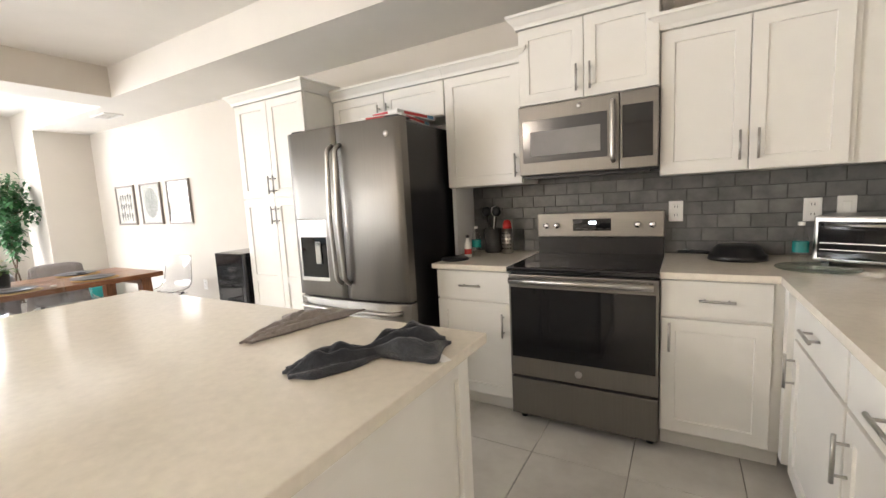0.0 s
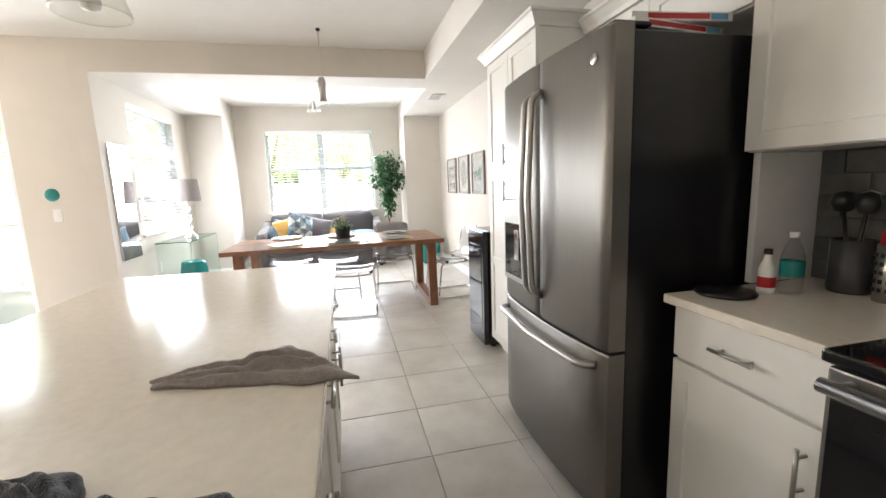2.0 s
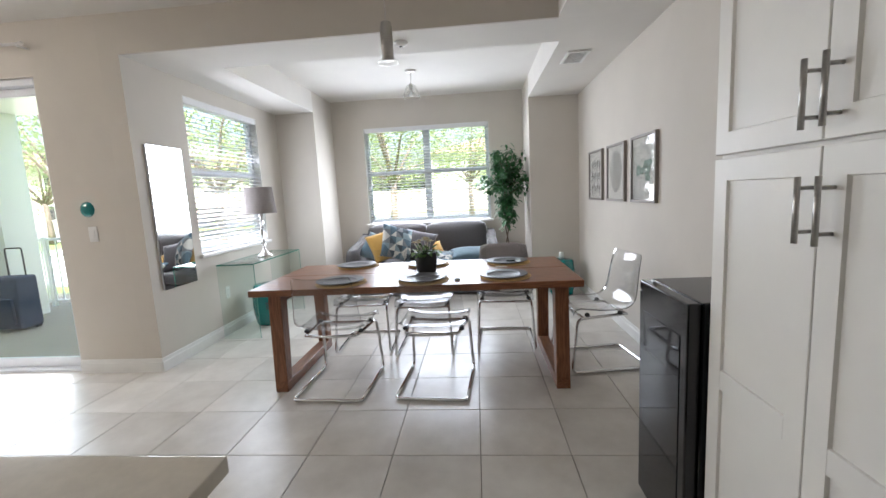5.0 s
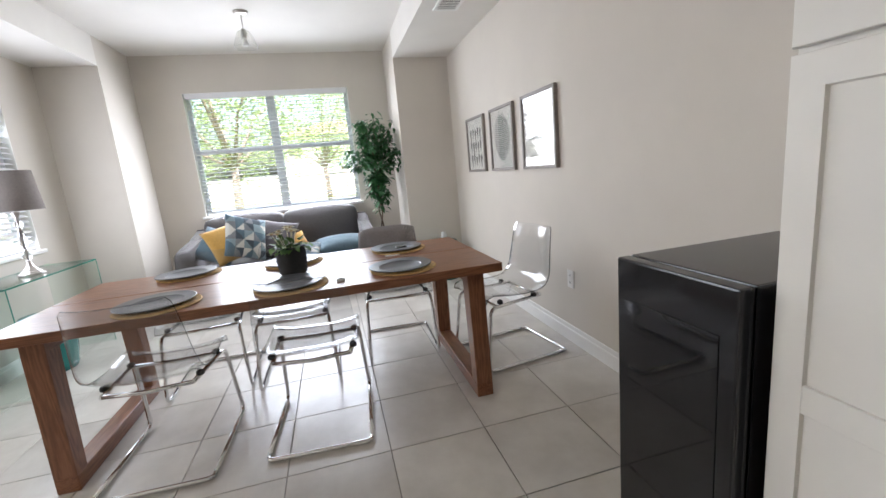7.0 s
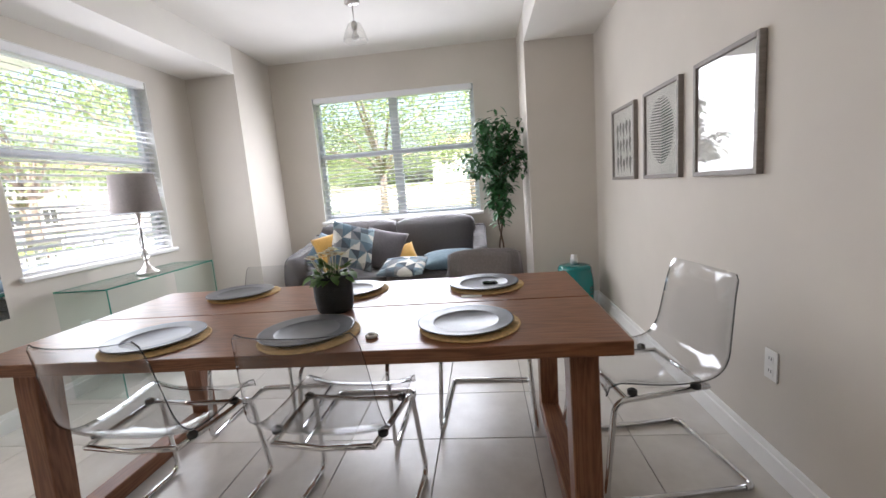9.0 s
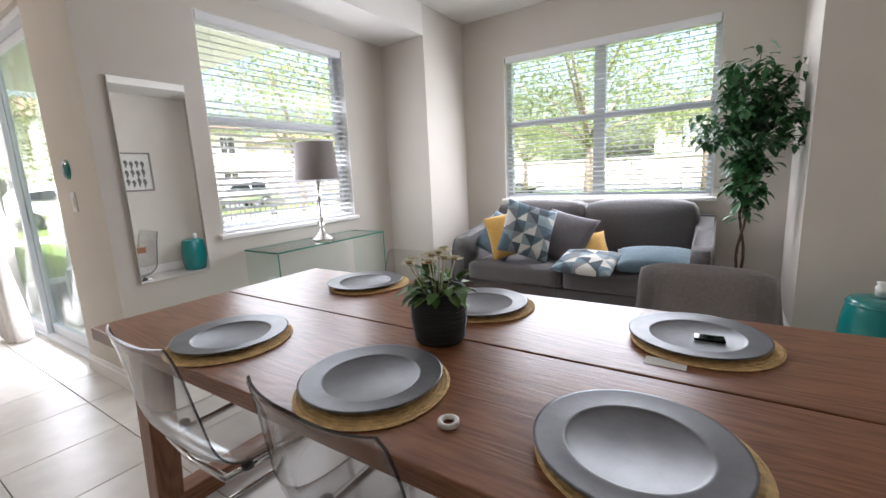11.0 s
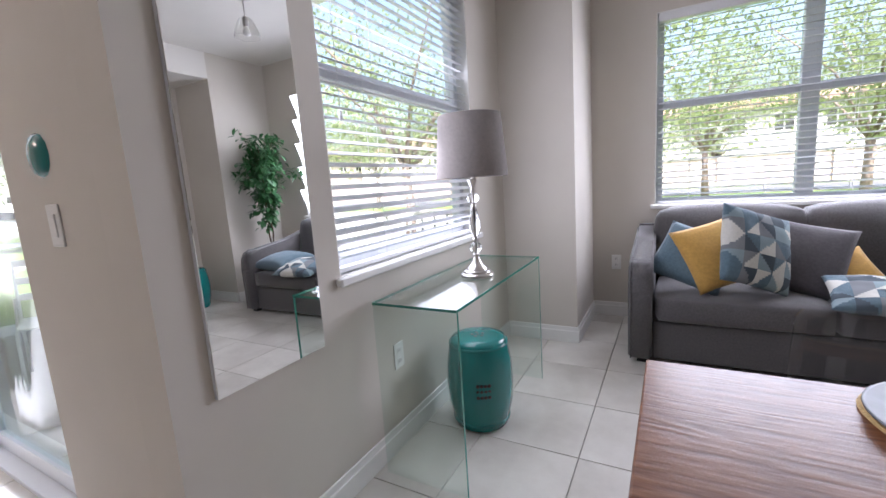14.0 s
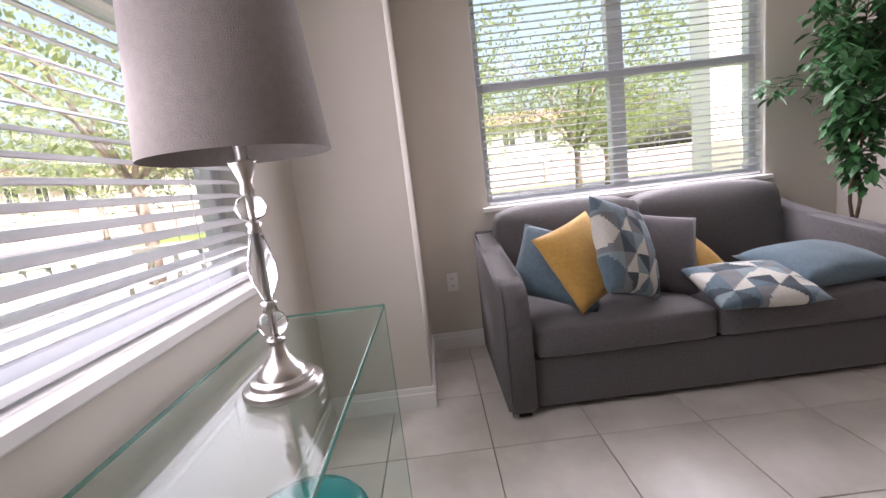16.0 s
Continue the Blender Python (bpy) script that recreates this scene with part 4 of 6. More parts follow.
part("grill_rack", boxes(((-0.19, -0.1535, 0.10), (0.09, -0.1515, 0.105)), ((-0.19, -0.1535, 0.07), (0.09, -0.1515, 0.074))), STEEL, to)
for z in (0.06, 0.12, 0.18):
    part("knob", lathe(bmesh.new(), [(0, 0.024), (0.018, 0.024), (0.022, 0.0)], 18), CHROME, to).matrix_basis = pose(0.16, -0.141, z, 90)
for x in (-0.18, 0.18):
    part("foot", boxes(((x - 0.015, -0.11, 0), (x + 0.015, 0.11, 0.016))), BLACK, to)


def outlet(at, holes=True, name="wall_outlet", label="white plastic double power outlet on the wall"):
    o = thing(name, label, "outlet", at, "outlets")
    part("plate", boxes(((-0.037, -0.006, -0.06), (0.037, 0, 0.06)), bevel=0.002), PLASTIC, o)
    if holes:
        for z in (-0.025, 0.025):
            s = part("socket", boxes(((-0.017, -0.008, z - 0.015), (0.017, -0.0058, z + 0.015)), bevel=0.001), PLASTIC, o)
            part("slots", boxes(((-0.008, -0.0085, z - 0.004), (-0.005, -0.0078, z + 0.008)), ((0.005, -0.0085, z - 0.004), (0.008, -0.0078, z + 0.008))), BLACK, s)
    else:
        part("rocker", boxes(((-0.017, -0.01, -0.033), (0.017, -0.0058, 0.033)), bevel=0.002), PLASTIC, o)
    return o


outlet((0.105, YN - 0.012, 1.165))
outlet((0.72, YN - 0.012, 1.155))
outlet((0.85, YN - 0.012, 1.16), False, "light_switch", "white plastic rocker light switch")
outlet((-4.8, YN, 0.44))
outlet(Matrix.Translation((-5.76, YS, 0.43)) @ pose(0, 0, 0, 0, 0, 180))
outlet(Matrix.Translation((XW, -0.18, 0.46)) @ pose(0, 0, 0, 0, 0, 90))
outlet(Matrix.Translation((-4.07, YL, 0.43)) @ pose(0, 0, 0, 0, 0, 180))
outlet(Matrix.Translation((XS, -1.31, 1.15)) @ pose(0, 0, 0, 0, 0, 90), False, "light_switch", "white plastic rocker light switch")
solo("wall_ornament", lathe(bmesh.new(), [(0, 0.02), (0.03, 0.018), (0.055, 0.01), (0.062, 0.0)], 12), TEAL, "small teal scalloped ornament on the wall", "ornament", at=Matrix.Translation((XS, -1.33, 1.345)) @ pose(0, 0, 0, 0, 90, 0))


# ---- dining ----
TX, TY = -4.843, 1.270
tb = thing("dining_table", "long brown-stained oak dining table with sled legs", "table", (TX, TY, 0))
for x0, x1 in ((-0.496, -0.0035), (0.0035, 0.496)):
    part("tabletop", boxes(((x0, -1.108, 0.697), (x1, 1.108, 0.742)), bevel=0.004, seg=2), OAK_Y, tb, "brown oak veneer board")
for y in (-0.96, 0.98):
    fr_ = part("leg_frame", boxes(((-0.455, y - 0.045, 0.0), (0.455, y + 0.045, 0.075)), bevel=0.004), OAK_X, tb)
    part("top_rail", boxes(((-0.41, y - 0.045, 0.635), (0.41, y + 0.045, 0.696)), bevel=0.004), OAK_X, tb)
    for s in (-1, 1):
        bm = bmesh.new()
        vs = []
        for z, a, b in ((0.0755, 0.37, 0.455), (0.6345, 0.335, 0.435), (0.6955, 0.335, 0.43)):
            vs.append([bm.verts.new((s * p, q, z)) for p, q in ((a, y - 0.0445), (b, y - 0.0445), (b, y + 0.0445), (a, y + 0.0445))])
        for A, B in zip(vs, vs[1:]):
            for k in range(4):
                bm.faces.new((A[k], A[(k + 1) % 4], B[(k + 1) % 4], B[k]))
        bm.faces.new(vs[0])
        bm.faces.new(vs[-1])
        bmesh.ops.bevel(bm, geom=[e for e in bm.edges if abs(e.verts[0].co.z - e.verts[1].co.z) > 0.05], offset=0.004, segments=1, affect="EDGES")
        part("leg", bm, OAK_Z, tb)


def shell_row(u):
    """Side profile of the seat shell from front edge to top of the back: (depth, height)."""
    pts = [(-0.22, 0.425), (-0.20, 0.445), (-0.05, 0.425), (0.10, 0.425), (0.18, 0.455), (0.225, 0.52), (0.245, 0.62), (0.265, 0.74), (0.285, 0.82)]
    k = u * (len(pts) - 1)
    i = min(int(k), len(pts) - 2)
    t = k - i
    p0, p1, p2, p3 = (Vector(pts[max(0, min(len(pts) - 1, i + o))]) for o in (-1, 0, 1, 2))
    return 0.5 * ((2 * p1) + (p2 - p0) * t + (2 * p0 - 5 * p1 + 4 * p2 - p3) * t * t + (3 * p1 - p0 - 3 * p2 + p3) * t ** 3)


def chair_build(at):
    """Clear shell chair on a chromed cantilever tube; its front towards -y, its back towards +y."""
    c = thing("dining_chair", "clear acrylic chair on a chromed cantilever frame at the table", "chair", at, "chairs round the table")
    bm = bmesh.new()
    rows, n, m, th = [], 24, 14, 0.006
    for i in range(n + 1):
        y, z = shell_row(i / n)
        y2, z2 = shell_row(min(1, i / n + 0.01))
        y1, z1 = shell_row(max(0, i / n - 0.01))
        nrm = Vector((0, -(z2 - z1), y2 - y1)).normalized()
        half = 0.225 + 0.012 * math.sin(i / n * math.pi) - 0.028 * (i / n > 0.6) * (i / n - 0.6) / 0.4
        if i == n:
            half -= 0.012
        row = []
        for s in (0, 1):
            line = []
            for j in range(m + 1):
                v = j / m * 2 - 1
                lift = 0.028 * abs(v) ** 3
                p = Vector((v * half, y, z)) + nrm * (lift + s * th)
                line.append(bm.verts.new(p))
            row.append(line)
        rows.append(row)
    for A, B in zip(rows, rows[1:]):
        for j in range(m):
            bm.faces.new((A[0][j], A[0][j + 1], B[0][j + 1], B[0][j])).smooth = True
            bm.faces.new((A[1][j], B[1][j], B[1][j + 1], A[1][j + 1])).smooth = True
        for j in (0, m):
            f = bm.faces.new((A[0][j], A[1][j], B[1][j], B[0][j]))
            f.material_index = 1
    for r in (rows[0], rows[-1]):
        for j in range(m):
            f = bm.faces.new((r[0][j], r[0][j + 1], r[1][j + 1], r[1][j]))
            f.material_index = 1
    part("seat_shell", bm, [ACRYL, ACRYL_EDGE], c, "clear one-piece acrylic seat and back")
    w = 0.235
    for s in (-1, 1):
        part("side_tube", tube(bmesh.new(), round_path([(s * w, 0.285, 0.0125), (s * w, -0.265, 0.0125), (s * (w - 0.02), -0.215, 0.40), (s * (w - 0.055), 0.16, 0.405)], 0.05), 0.011, 10), CHROME, c, "chromed tube")
        for y in (-0.14, 0.10):
            part("clamp", lathe(bmesh.new(), [(0, 0), (0.018, 0), (0.018, 0.016), (0.009, 0.022), (0, 0.022)], 12, (s * (w - 0.04), y, 0.412)), GREYGLASS, c, "dark screw clamp")
    part("rear_tube", tube(bmesh.new(), round_path([(-w, 0.27, 0.0125), (-w, 0.305, 0.0125), (w, 0.305, 0.0125), (w, 0.27, 0.0125)], 0.03), 0.0112, 10), CHROME, c, "chromed tube")
    part("seat_bar", tube(bmesh.new(), [(-w + 0.055, 0.155, 0.405), (0, 0.165, 0.398), (w - 0.055, 0.155, 0.405)], 0.010, 10), CHROME, c)
    part("front_bar", tube(bmesh.new(), [(-w + 0.024, -0.17, 0.402), (0, -0.165, 0.396), (w - 0.024, -0.17, 0.402)], 0.010, 10), CHROME, c)
    return c


def turned(x, y, rz):
    return Matrix.Translation((x, y, 0)) @ pose(0, 0, 0, 0, 0, rz)


ch = chair_build(turned(-4.545, 0.70, -92))
copy_thing(ch, turned(-4.545, 1.40, -94))
copy_thing(ch, turned(-4.87, 2.585, 8))
copy_thing(ch, turned(-5.33, 0.70, 92))
copy_thing(ch, turned(-5.22, 1.25, 90))
covered = copy_thing(ch, turned(-5.33, 1.94, 87))
tagged(covered, "clear acrylic chair with a grey throw over its back")


def throw():
    """A soft throw hung over the chair's back, falling on both sides."""
    bm = bmesh.new()
    prof = [(0.335, 0.40), (0.325, 0.55), (0.318, 0.72), (0.312, 0.81), (0.29, 0.845), (0.262, 0.815), (0.245, 0.72), (0.226, 0.60), (0.205, 0.52)]
    rows = []
    for i in range(29):
        k = i / 28 * (len(prof) - 1)
        a = min(int(k), len(prof) - 2)
        t = k - a
        y, z = (prof[a][q] * (1 - t) + prof[a + 1][q] * t for q in (0, 1))
        row = []
        for j in range(25):
            v = j / 24 * 2 - 1
            low = max(0, 0.84 - z)
            dy = (0.012 + 0.05 * low) * math.sin(v * 9 + 2 * z) * (1 if i < 14 else 0.2)
            row.append(bm.verts.new((v * (0.215 + 0.13 * low * (1 if i < 14 else 0.2)), y + dy + (0.012 if i < 14 else 0.0), z - 0.03 * abs(v) ** 4)))
        rows.append(row)
    for A, B in zip(rows, rows[1:]):
        for j in range(24):
            bm.faces.new((A[j], A[j + 1], B[j + 1], B[j])).smooth = True
    ob = solo("throw_blanket", bm, GREYTHROW, "soft grey throw hung over a chair back", "blanket", at=turned(-5.33, 1.94, 87))
    ob.modifiers.new("thick", "SOLIDIFY").thickness = 0.005


throw()


def placemat_build(at, seed):
    bm = bmesh.new()
    rings = []
    for r, z in ((0.0, 0.0), (0.175, 0.0), (0.178, 0.003), (0.172, 0.005), (0.0, 0.0045)):
        rings.append([bm.verts.new(((r * (1 + 0.02 * math.sin(3 * a + seed) + 0.012 * noise.noise(Vector((math.cos(a) * 2, math.sin(a) * 2, seed))))) * math.cos(a), r * (1 + 0.02 * math.cos(2 * a + seed)) * math.sin(a), z)) for a in [k * 2 * math.pi / 40 for k in range(40)]] if r else [bm.verts.new((0, 0, z))])
    for A, B in zip(rings, rings[1:]):
        for k in range(40):
            vs = []
            for v in (A[k % len(A)], A[(k + 1) % len(A)], B[(k + 1) % len(B)], B[k % len(B)]):
                if v not in vs:
                    vs.append(v)
            bm.faces.new(vs)
    for k in range(5):
        r = 0.13 + k * 0.01
        tube(bm, [(r * math.cos(a * math.pi / 18), r * math.sin(a * math.pi / 18), 0.0048) for a in range(36)], 0.0018, 4, True)
    return solo("placemat", bm, RATTAN, "round straw placemat under a charger plate", "placemat", "placemats", at)


plate = None
for k, (x, y) in enumerate(((-4.553, 1.885), (-4.525, 1.325), (-4.525, 0.745), (-5.115, 1.95), (-5.128, 1.29), (-5.19, 0.675))):
    placemat_build(pose(x + 0.012 * math.sin(k), y + 0.014, 0.7425, 0, 0, 50 * k), k * 1.7)
    z = 0.7496
    if plate is None:
        plate = solo("charger_plate", lathe(bmesh.new(), [(0, 0), (0.105, 0), (0.112, 0.003), (0.16, 0.011), (0.165, 0.0125), (0.1655, 0.0155), (0.16, 0.0155), (0.118, 0.0095), (0.114, 0.0105), (0.110, 0.0085), (0.104, 0.005), (0, 0.0045)], 56), PLATE, "round pewter-grey charger plate on a straw mat", "plate", "charger plates", pose(x, y, z))
    else:
        copy_thing(plate, pose(x, y, z, 0, 0, 40 * k))
solo("phone", boxes(((-0.035, -0.018, 0), (0.035, 0.018, 0.007)), bevel=0.002), BLACKGLASS, "small black flat device lying on a plate", "phone", at=pose(-5.10, 1.98, 0.7555, 0, 0, 95))
solo("note_card", boxes(((-0.045, -0.022, 0), (0.045, 0.022, 0.0012))), PAPER, "small white card on the tabletop", "card", at=pose(-4.93, 1.895, 0.7425, 0, 0, 88))
solo("napkin_ring", lathe(bmesh.new(), [(0.017, 0), (0.021, 0.002), (0.021, 0.010), (0.017, 0.012), (0.0125, 0.010), (0.0125, 0.002), (0.017, 0)], 24), PLASTIC, "small white plastic ring on the tabletop", "ring", at=pose(-4.468, 1.572, 0.7425))

# flowers on the table
fp_ = thing("potted_flowers", "cream daisies with green leaves in a ribbed dark pot", "plant", Matrix.Translation((-4.815, 1.325, 0.742)) @ Matrix.Scale(1.17, 4))
bm = bmesh.new()
lathe(bm, [(0, 0), (0.055, 0), (0.06, 0.006), (0.066, 0.05), (0.068, 0.125), (0.067, 0.132), (0.060, 0.132), (0.059, 0.10), (0, 0.10)], 36)
for k in range(18):
    z = 0.012 + k * 0.0064
    tube(bm, [((0.0605 + 0.0075 * min(1, z / 0.06)) * math.cos(a * math.pi / 16), (0.0605 + 0.0075 * min(1, z / 0.06)) * math.sin(a * math.pi / 16), z) for a in range(32)], 0.0018, 4, True)
part("pot", bm, POTDARK, fp_)
part("soil", lathe(bmesh.new(), [(0, 0.112), (0.058, 0.106)], 24), SOIL, fp_)


def leaf(bm, base, way, length, width, up=Vector((0, 0, 1)), curl=0.25):
    """One pointed leaf folded along its midrib."""
    d = Vector(way).normalized()
    s = d.cross(up)
    s = s.normalized() if s.length > 1e-3 else Vector((1, 0, 0))
    nrm = s.cross(d)
    b = Vector(base)
    mid = [b + d * length * t - nrm * curl * length * t * t for t in (0, 0.4, 0.75, 1.0)]
    wl = (0.0, 0.5, 0.36, 0.0)
    vm = [bm.verts.new(p) for p in mid]
    L = [bm.verts.new(mid[i] + s * width * wl[i] + nrm * width * 0.12) for i in (1, 2)]
    R = [bm.verts.new(mid[i] - s * width * wl[i] + nrm * width * 0.12) for i in (1, 2)]
    for side in (L, R):
        for q in ((vm[0], vm[1], side[0]), (vm[1], vm[2], side[1], side[0]), (vm[2], vm[3], side[1])):
            bm.faces.new(q).smooth = True


rng = random.Random(5)
bm = bmesh.new()
for k in range(70):
    a, e = rng.uniform(0, 6.28), rng.uniform(0.25, 1.4)
    w = Vector((math.cos(a) * math.cos(e), math.sin(a) * math.cos(e), math.sin(e)))
    leaf(bm, Vector((0.03 * math.cos(a), 0.03 * math.sin(a), 0.115)) + w * rng.uniform(0.0, 0.05), w + Vector((rng.uniform(-0.6, 0.6), rng.uniform(-0.6, 0.6), -0.35)), rng.uniform(0.036, 0.056), rng.uniform(0.022, 0.034), Vector((0, 0, 1)), 0.4)
part("leaves", bm, mat("daisy_leaf", (0.05, 0.14, 0.03), 0.5, color2=(0.16, 0.28, 0.07), scale=30, bump=0), fp_)
PETAL = mat("petals", (0.72, 0.68, 0.52), 0.7, var=0.08, bump=0)
for k in range(9):
    a, r = k * 2.4, 0.02 + 0.05 * (k % 3) / 2
    p = Vector((r * math.cos(a), r * math.sin(a), 0.215 - 0.25 * r + 0.01 * math.sin(k * 5)))
    bm = bmesh.new()
    tube(bm, [(p.x * 0.4, p.y * 0.4, 0.11), p], 0.0018, 5)
    for ring, (pr, tl) in enumerate(((0.025, 0.35), (0.018, 0.9))):
        for q in range(14):
            aa = q * 2 * math.pi / 14 + ring * 0.2
            leaf(bm, p + Vector((0, 0, 0.002 * ring)), (math.cos(aa), math.sin(aa), tl), pr, 0.009, Vector((0, 0, 1)), 0.1)
    fl_ = part("flower", bm, PETAL, fp_, "cream daisy head")
    part("flower_eye", lathe(bmesh.new(), [(0, 0.004), (0.006, 0.003), (0.008, 0.0)], 10, p + Vector((0, 0, 0.004))), MUSTARD, fl_)


# ---- sofa corner ----
def padded(lo, hi, r=0.03, puff=0.02, n=8):
    """A stuffed block: rounded edges and slightly swollen faces."""
    bm = boxes((lo, hi))
    bmesh.ops.subdivide_edges(bm, edges=bm.edges[:], cuts=n, use_grid_fill=True)
    c, h = (Vector(lo) + Vector(hi)) / 2, (Vector(hi) - Vector(lo)) / 2
    for v in bm.verts:
        u = Vector([(v.co[i] - c[i]) / h[i] for i in range(3)])
        inner = Vector([max(-(h[i] - r), min(h[i] - r, v.co[i] - c[i])) for i in range(3)])
        d = (v.co - c) - inner
        q = inner + (d.normalized() * r if d.length > 1e-6 else d)
        for i in range(3):
            o = [k for k in range(3) if k != i]
            q[i] += math.copysign(puff, u[i]) * abs(u[i]) ** 3 * (1 - u[o[0]] ** 2) * (1 - u[o[1]] ** 2)
        v.co = c + q + Vector((0.003 * noise.noise(v.co * 9), 0.003 * noise.noise(v.co * 9 + Vector((5, 0, 0))), 0.004 * noise.noise(v.co * 7 + Vector((0, 5, 0)))))
    for f in bm.faces:
        f.smooth = True
    return bm


sf = thing("sofa", "grey fabric two-seat sofa with sloped arms under the window", "sofa", (-7.475, 0.985, 0))
part("base", boxes(((-0.38, -0.86, 0.03), (0.42, 0.86, 0.27)), bevel=0.012, seg=2), SOFA, sf)
for s in (-1, 1):
    part("seat_cushion", padded((-0.22, min(0.005 * s, 0.845 * s), 0.272), (0.45, max(0.005 * s, 0.845 * s), 0.43), 0.03, 0.018), SOFA, sf, "plump grey seat cushion")
    bm = padded((-0.40, min(0.005 * s, 0.86 * s), 0.40), (-0.17, max(0.005 * s, 0.86 * s), 0.90), 0.05, 0.035)
    for v in bm.verts:
        v.co.x -= (v.co.z - 0.4) * 0.14
    part("back_cushion", bm, SOFA, sf, "plump grey back cushion")
    bm = bmesh.new()
    prof = [(0.465, 0.03), (0.47, 0.45), (0.462, 0.55), (0.43, 0.615), (0.37, 0.645), (0.28, 0.64), (-0.1, 0.70), (-0.40, 0.78), (-0.42, 0.03)]
    A = [bm.verts.new((x, s * 0.865, z)) for x, z in prof]
    B = [bm.verts.new((x, s * 1.0, z)) for x, z in prof]
    for k in range(len(prof)):
        bm.faces.new((A[k], A[(k + 1) % len(prof)], B[(k + 1) % len(prof)], B[k]))
    bm.faces.new(A)
    bm.faces.new(B)
    bmesh.ops.bevel(bm, geom=[e for e in bm.edges], offset=0.014, segments=2, affect="EDGES")
    arm = part("arm", bm, SOFA, sf, "sloped grey sofa arm", True)
    part("piping", tube(bmesh.new(), [(x + (0.002 if x > 0.4 else 0), s * 0.985, z + 0.001) for x, z in prof[:7]], 0.004, 6), SOFA, arm)
    for x in (-0.36, 0.40):
        part("foot", boxes(((x - 0.03, s * 0.92 - 0.03, 0), (x + 0.03, s * 0.92 + 0.03, 0.032))), BLACK, sf)
bm = boxes(((-0.44, -0.99, 0.03), (-0.39, 0.99, 0.79)), bevel=0.015, seg=2)
part("back_frame", bm, SOFA, sf)


def pillow(label, material, at, w, h, d, name="cushion"):
    bm = cushion(bmesh.new(), w, h, d)
    return solo(name, bm, material, label, "cushion", "sofa cushions", at)


def lean(x, y, z, rz, back, roll=0):
    """A cushion whose face looks along +x, leaning back by some degrees and turned by rz."""
    return Matrix.Translation((x, y, z)) @ pose(0, 0, 0, 0, 0, 90 + rz) @ pose(0, 0, 0, -back, 0, 0) @ pose(0, 0, 0, 0, roll, 0)


pillow("blue-grey ribbed cushion leaning on the sofa arm", BLUEGREY, lean(-7.19, 0.26, 0.49, -8, 36, 20), 0.44, 0.40, 0.13)
pillow("mustard yellow cushion leaning among the others", MUSTARD, lean(-7.19, 0.55, 0.49, 24, 30, -14), 0.42, 0.42, 0.14)
pillow("dark grey square cushion leaning on the sofa back", GREYCUSH, lean(-7.29, 0.82, 0.44, -4, 34, 14), 0.47, 0.47, 0.14)
pillow("mustard yellow cushion lying against the sofa back", MUSTARD, lean(-7.33, 1.12, 0.44, -10, 44, -28), 0.36, 0.28, 0.13)
pillow("large blue-grey cushion lying on the seat", BLUEGREY, Matrix.Translation((-7.28, 1.62, 0.515)) @ pose(0, 0, 0, 0, 0, 96) @ pose(0, -0.02, 0, -80, 0, 0) @ pose(0, 0, -0.22), 0.56, 0.42, 0.16)


def patterned(label, at, w, h, d, seed):
    """A cushion printed with grey, blue and cream triangles, a patch at a time."""
    bm = cushion(bmesh.new(), w, h, d, n=36)
    r = random.Random(seed)
    cells = {}
    for f in bm.faces:
        c = f.calc_center_median()
        u, v = (c.x / w + 0.5) * 5, c.z / h * 5
        iu, iv = math.floor(u), math.floor(v)
        key = (iu, iv, (u - iu) + (v - iv) > 1 if (iu + iv) % 2 else (u - iu) > (v - iv))
        if key not in cells:
            cells[key] = r.choice((0, 0, 1, 1, 2, 2, 3, 4))
        f.material_index = cells[key]
    return solo("cushion", bm, [CREAM, BLUEGREY, mat("pale_blue_print", (0.24, 0.31, 0.33), 0.95), mat("slate_print", (0.065, 0.085, 0.10), 0.95), mat("mid_grey_print", (0.2, 0.21, 0.22), 0.95)], label, "cushion", "sofa cushions", at)


patterned("cushion printed with cream, blue and grey triangles, standing on edge", lean(-7.09, 0.63, 0.50, 40, 20, 20), 0.44, 0.47, 0.16, 3)
patterned("cushion printed with cream and slate triangles, lying flat", Matrix.Translation((-7.10, 1.17, 0.50)) @ pose(0, 0, 0, 0, 0, 84) @ pose(0, 0, 0, -76, 0, 0) @ pose(0, 0, -0.2), 0.46, 0.38, 0.12, 8)


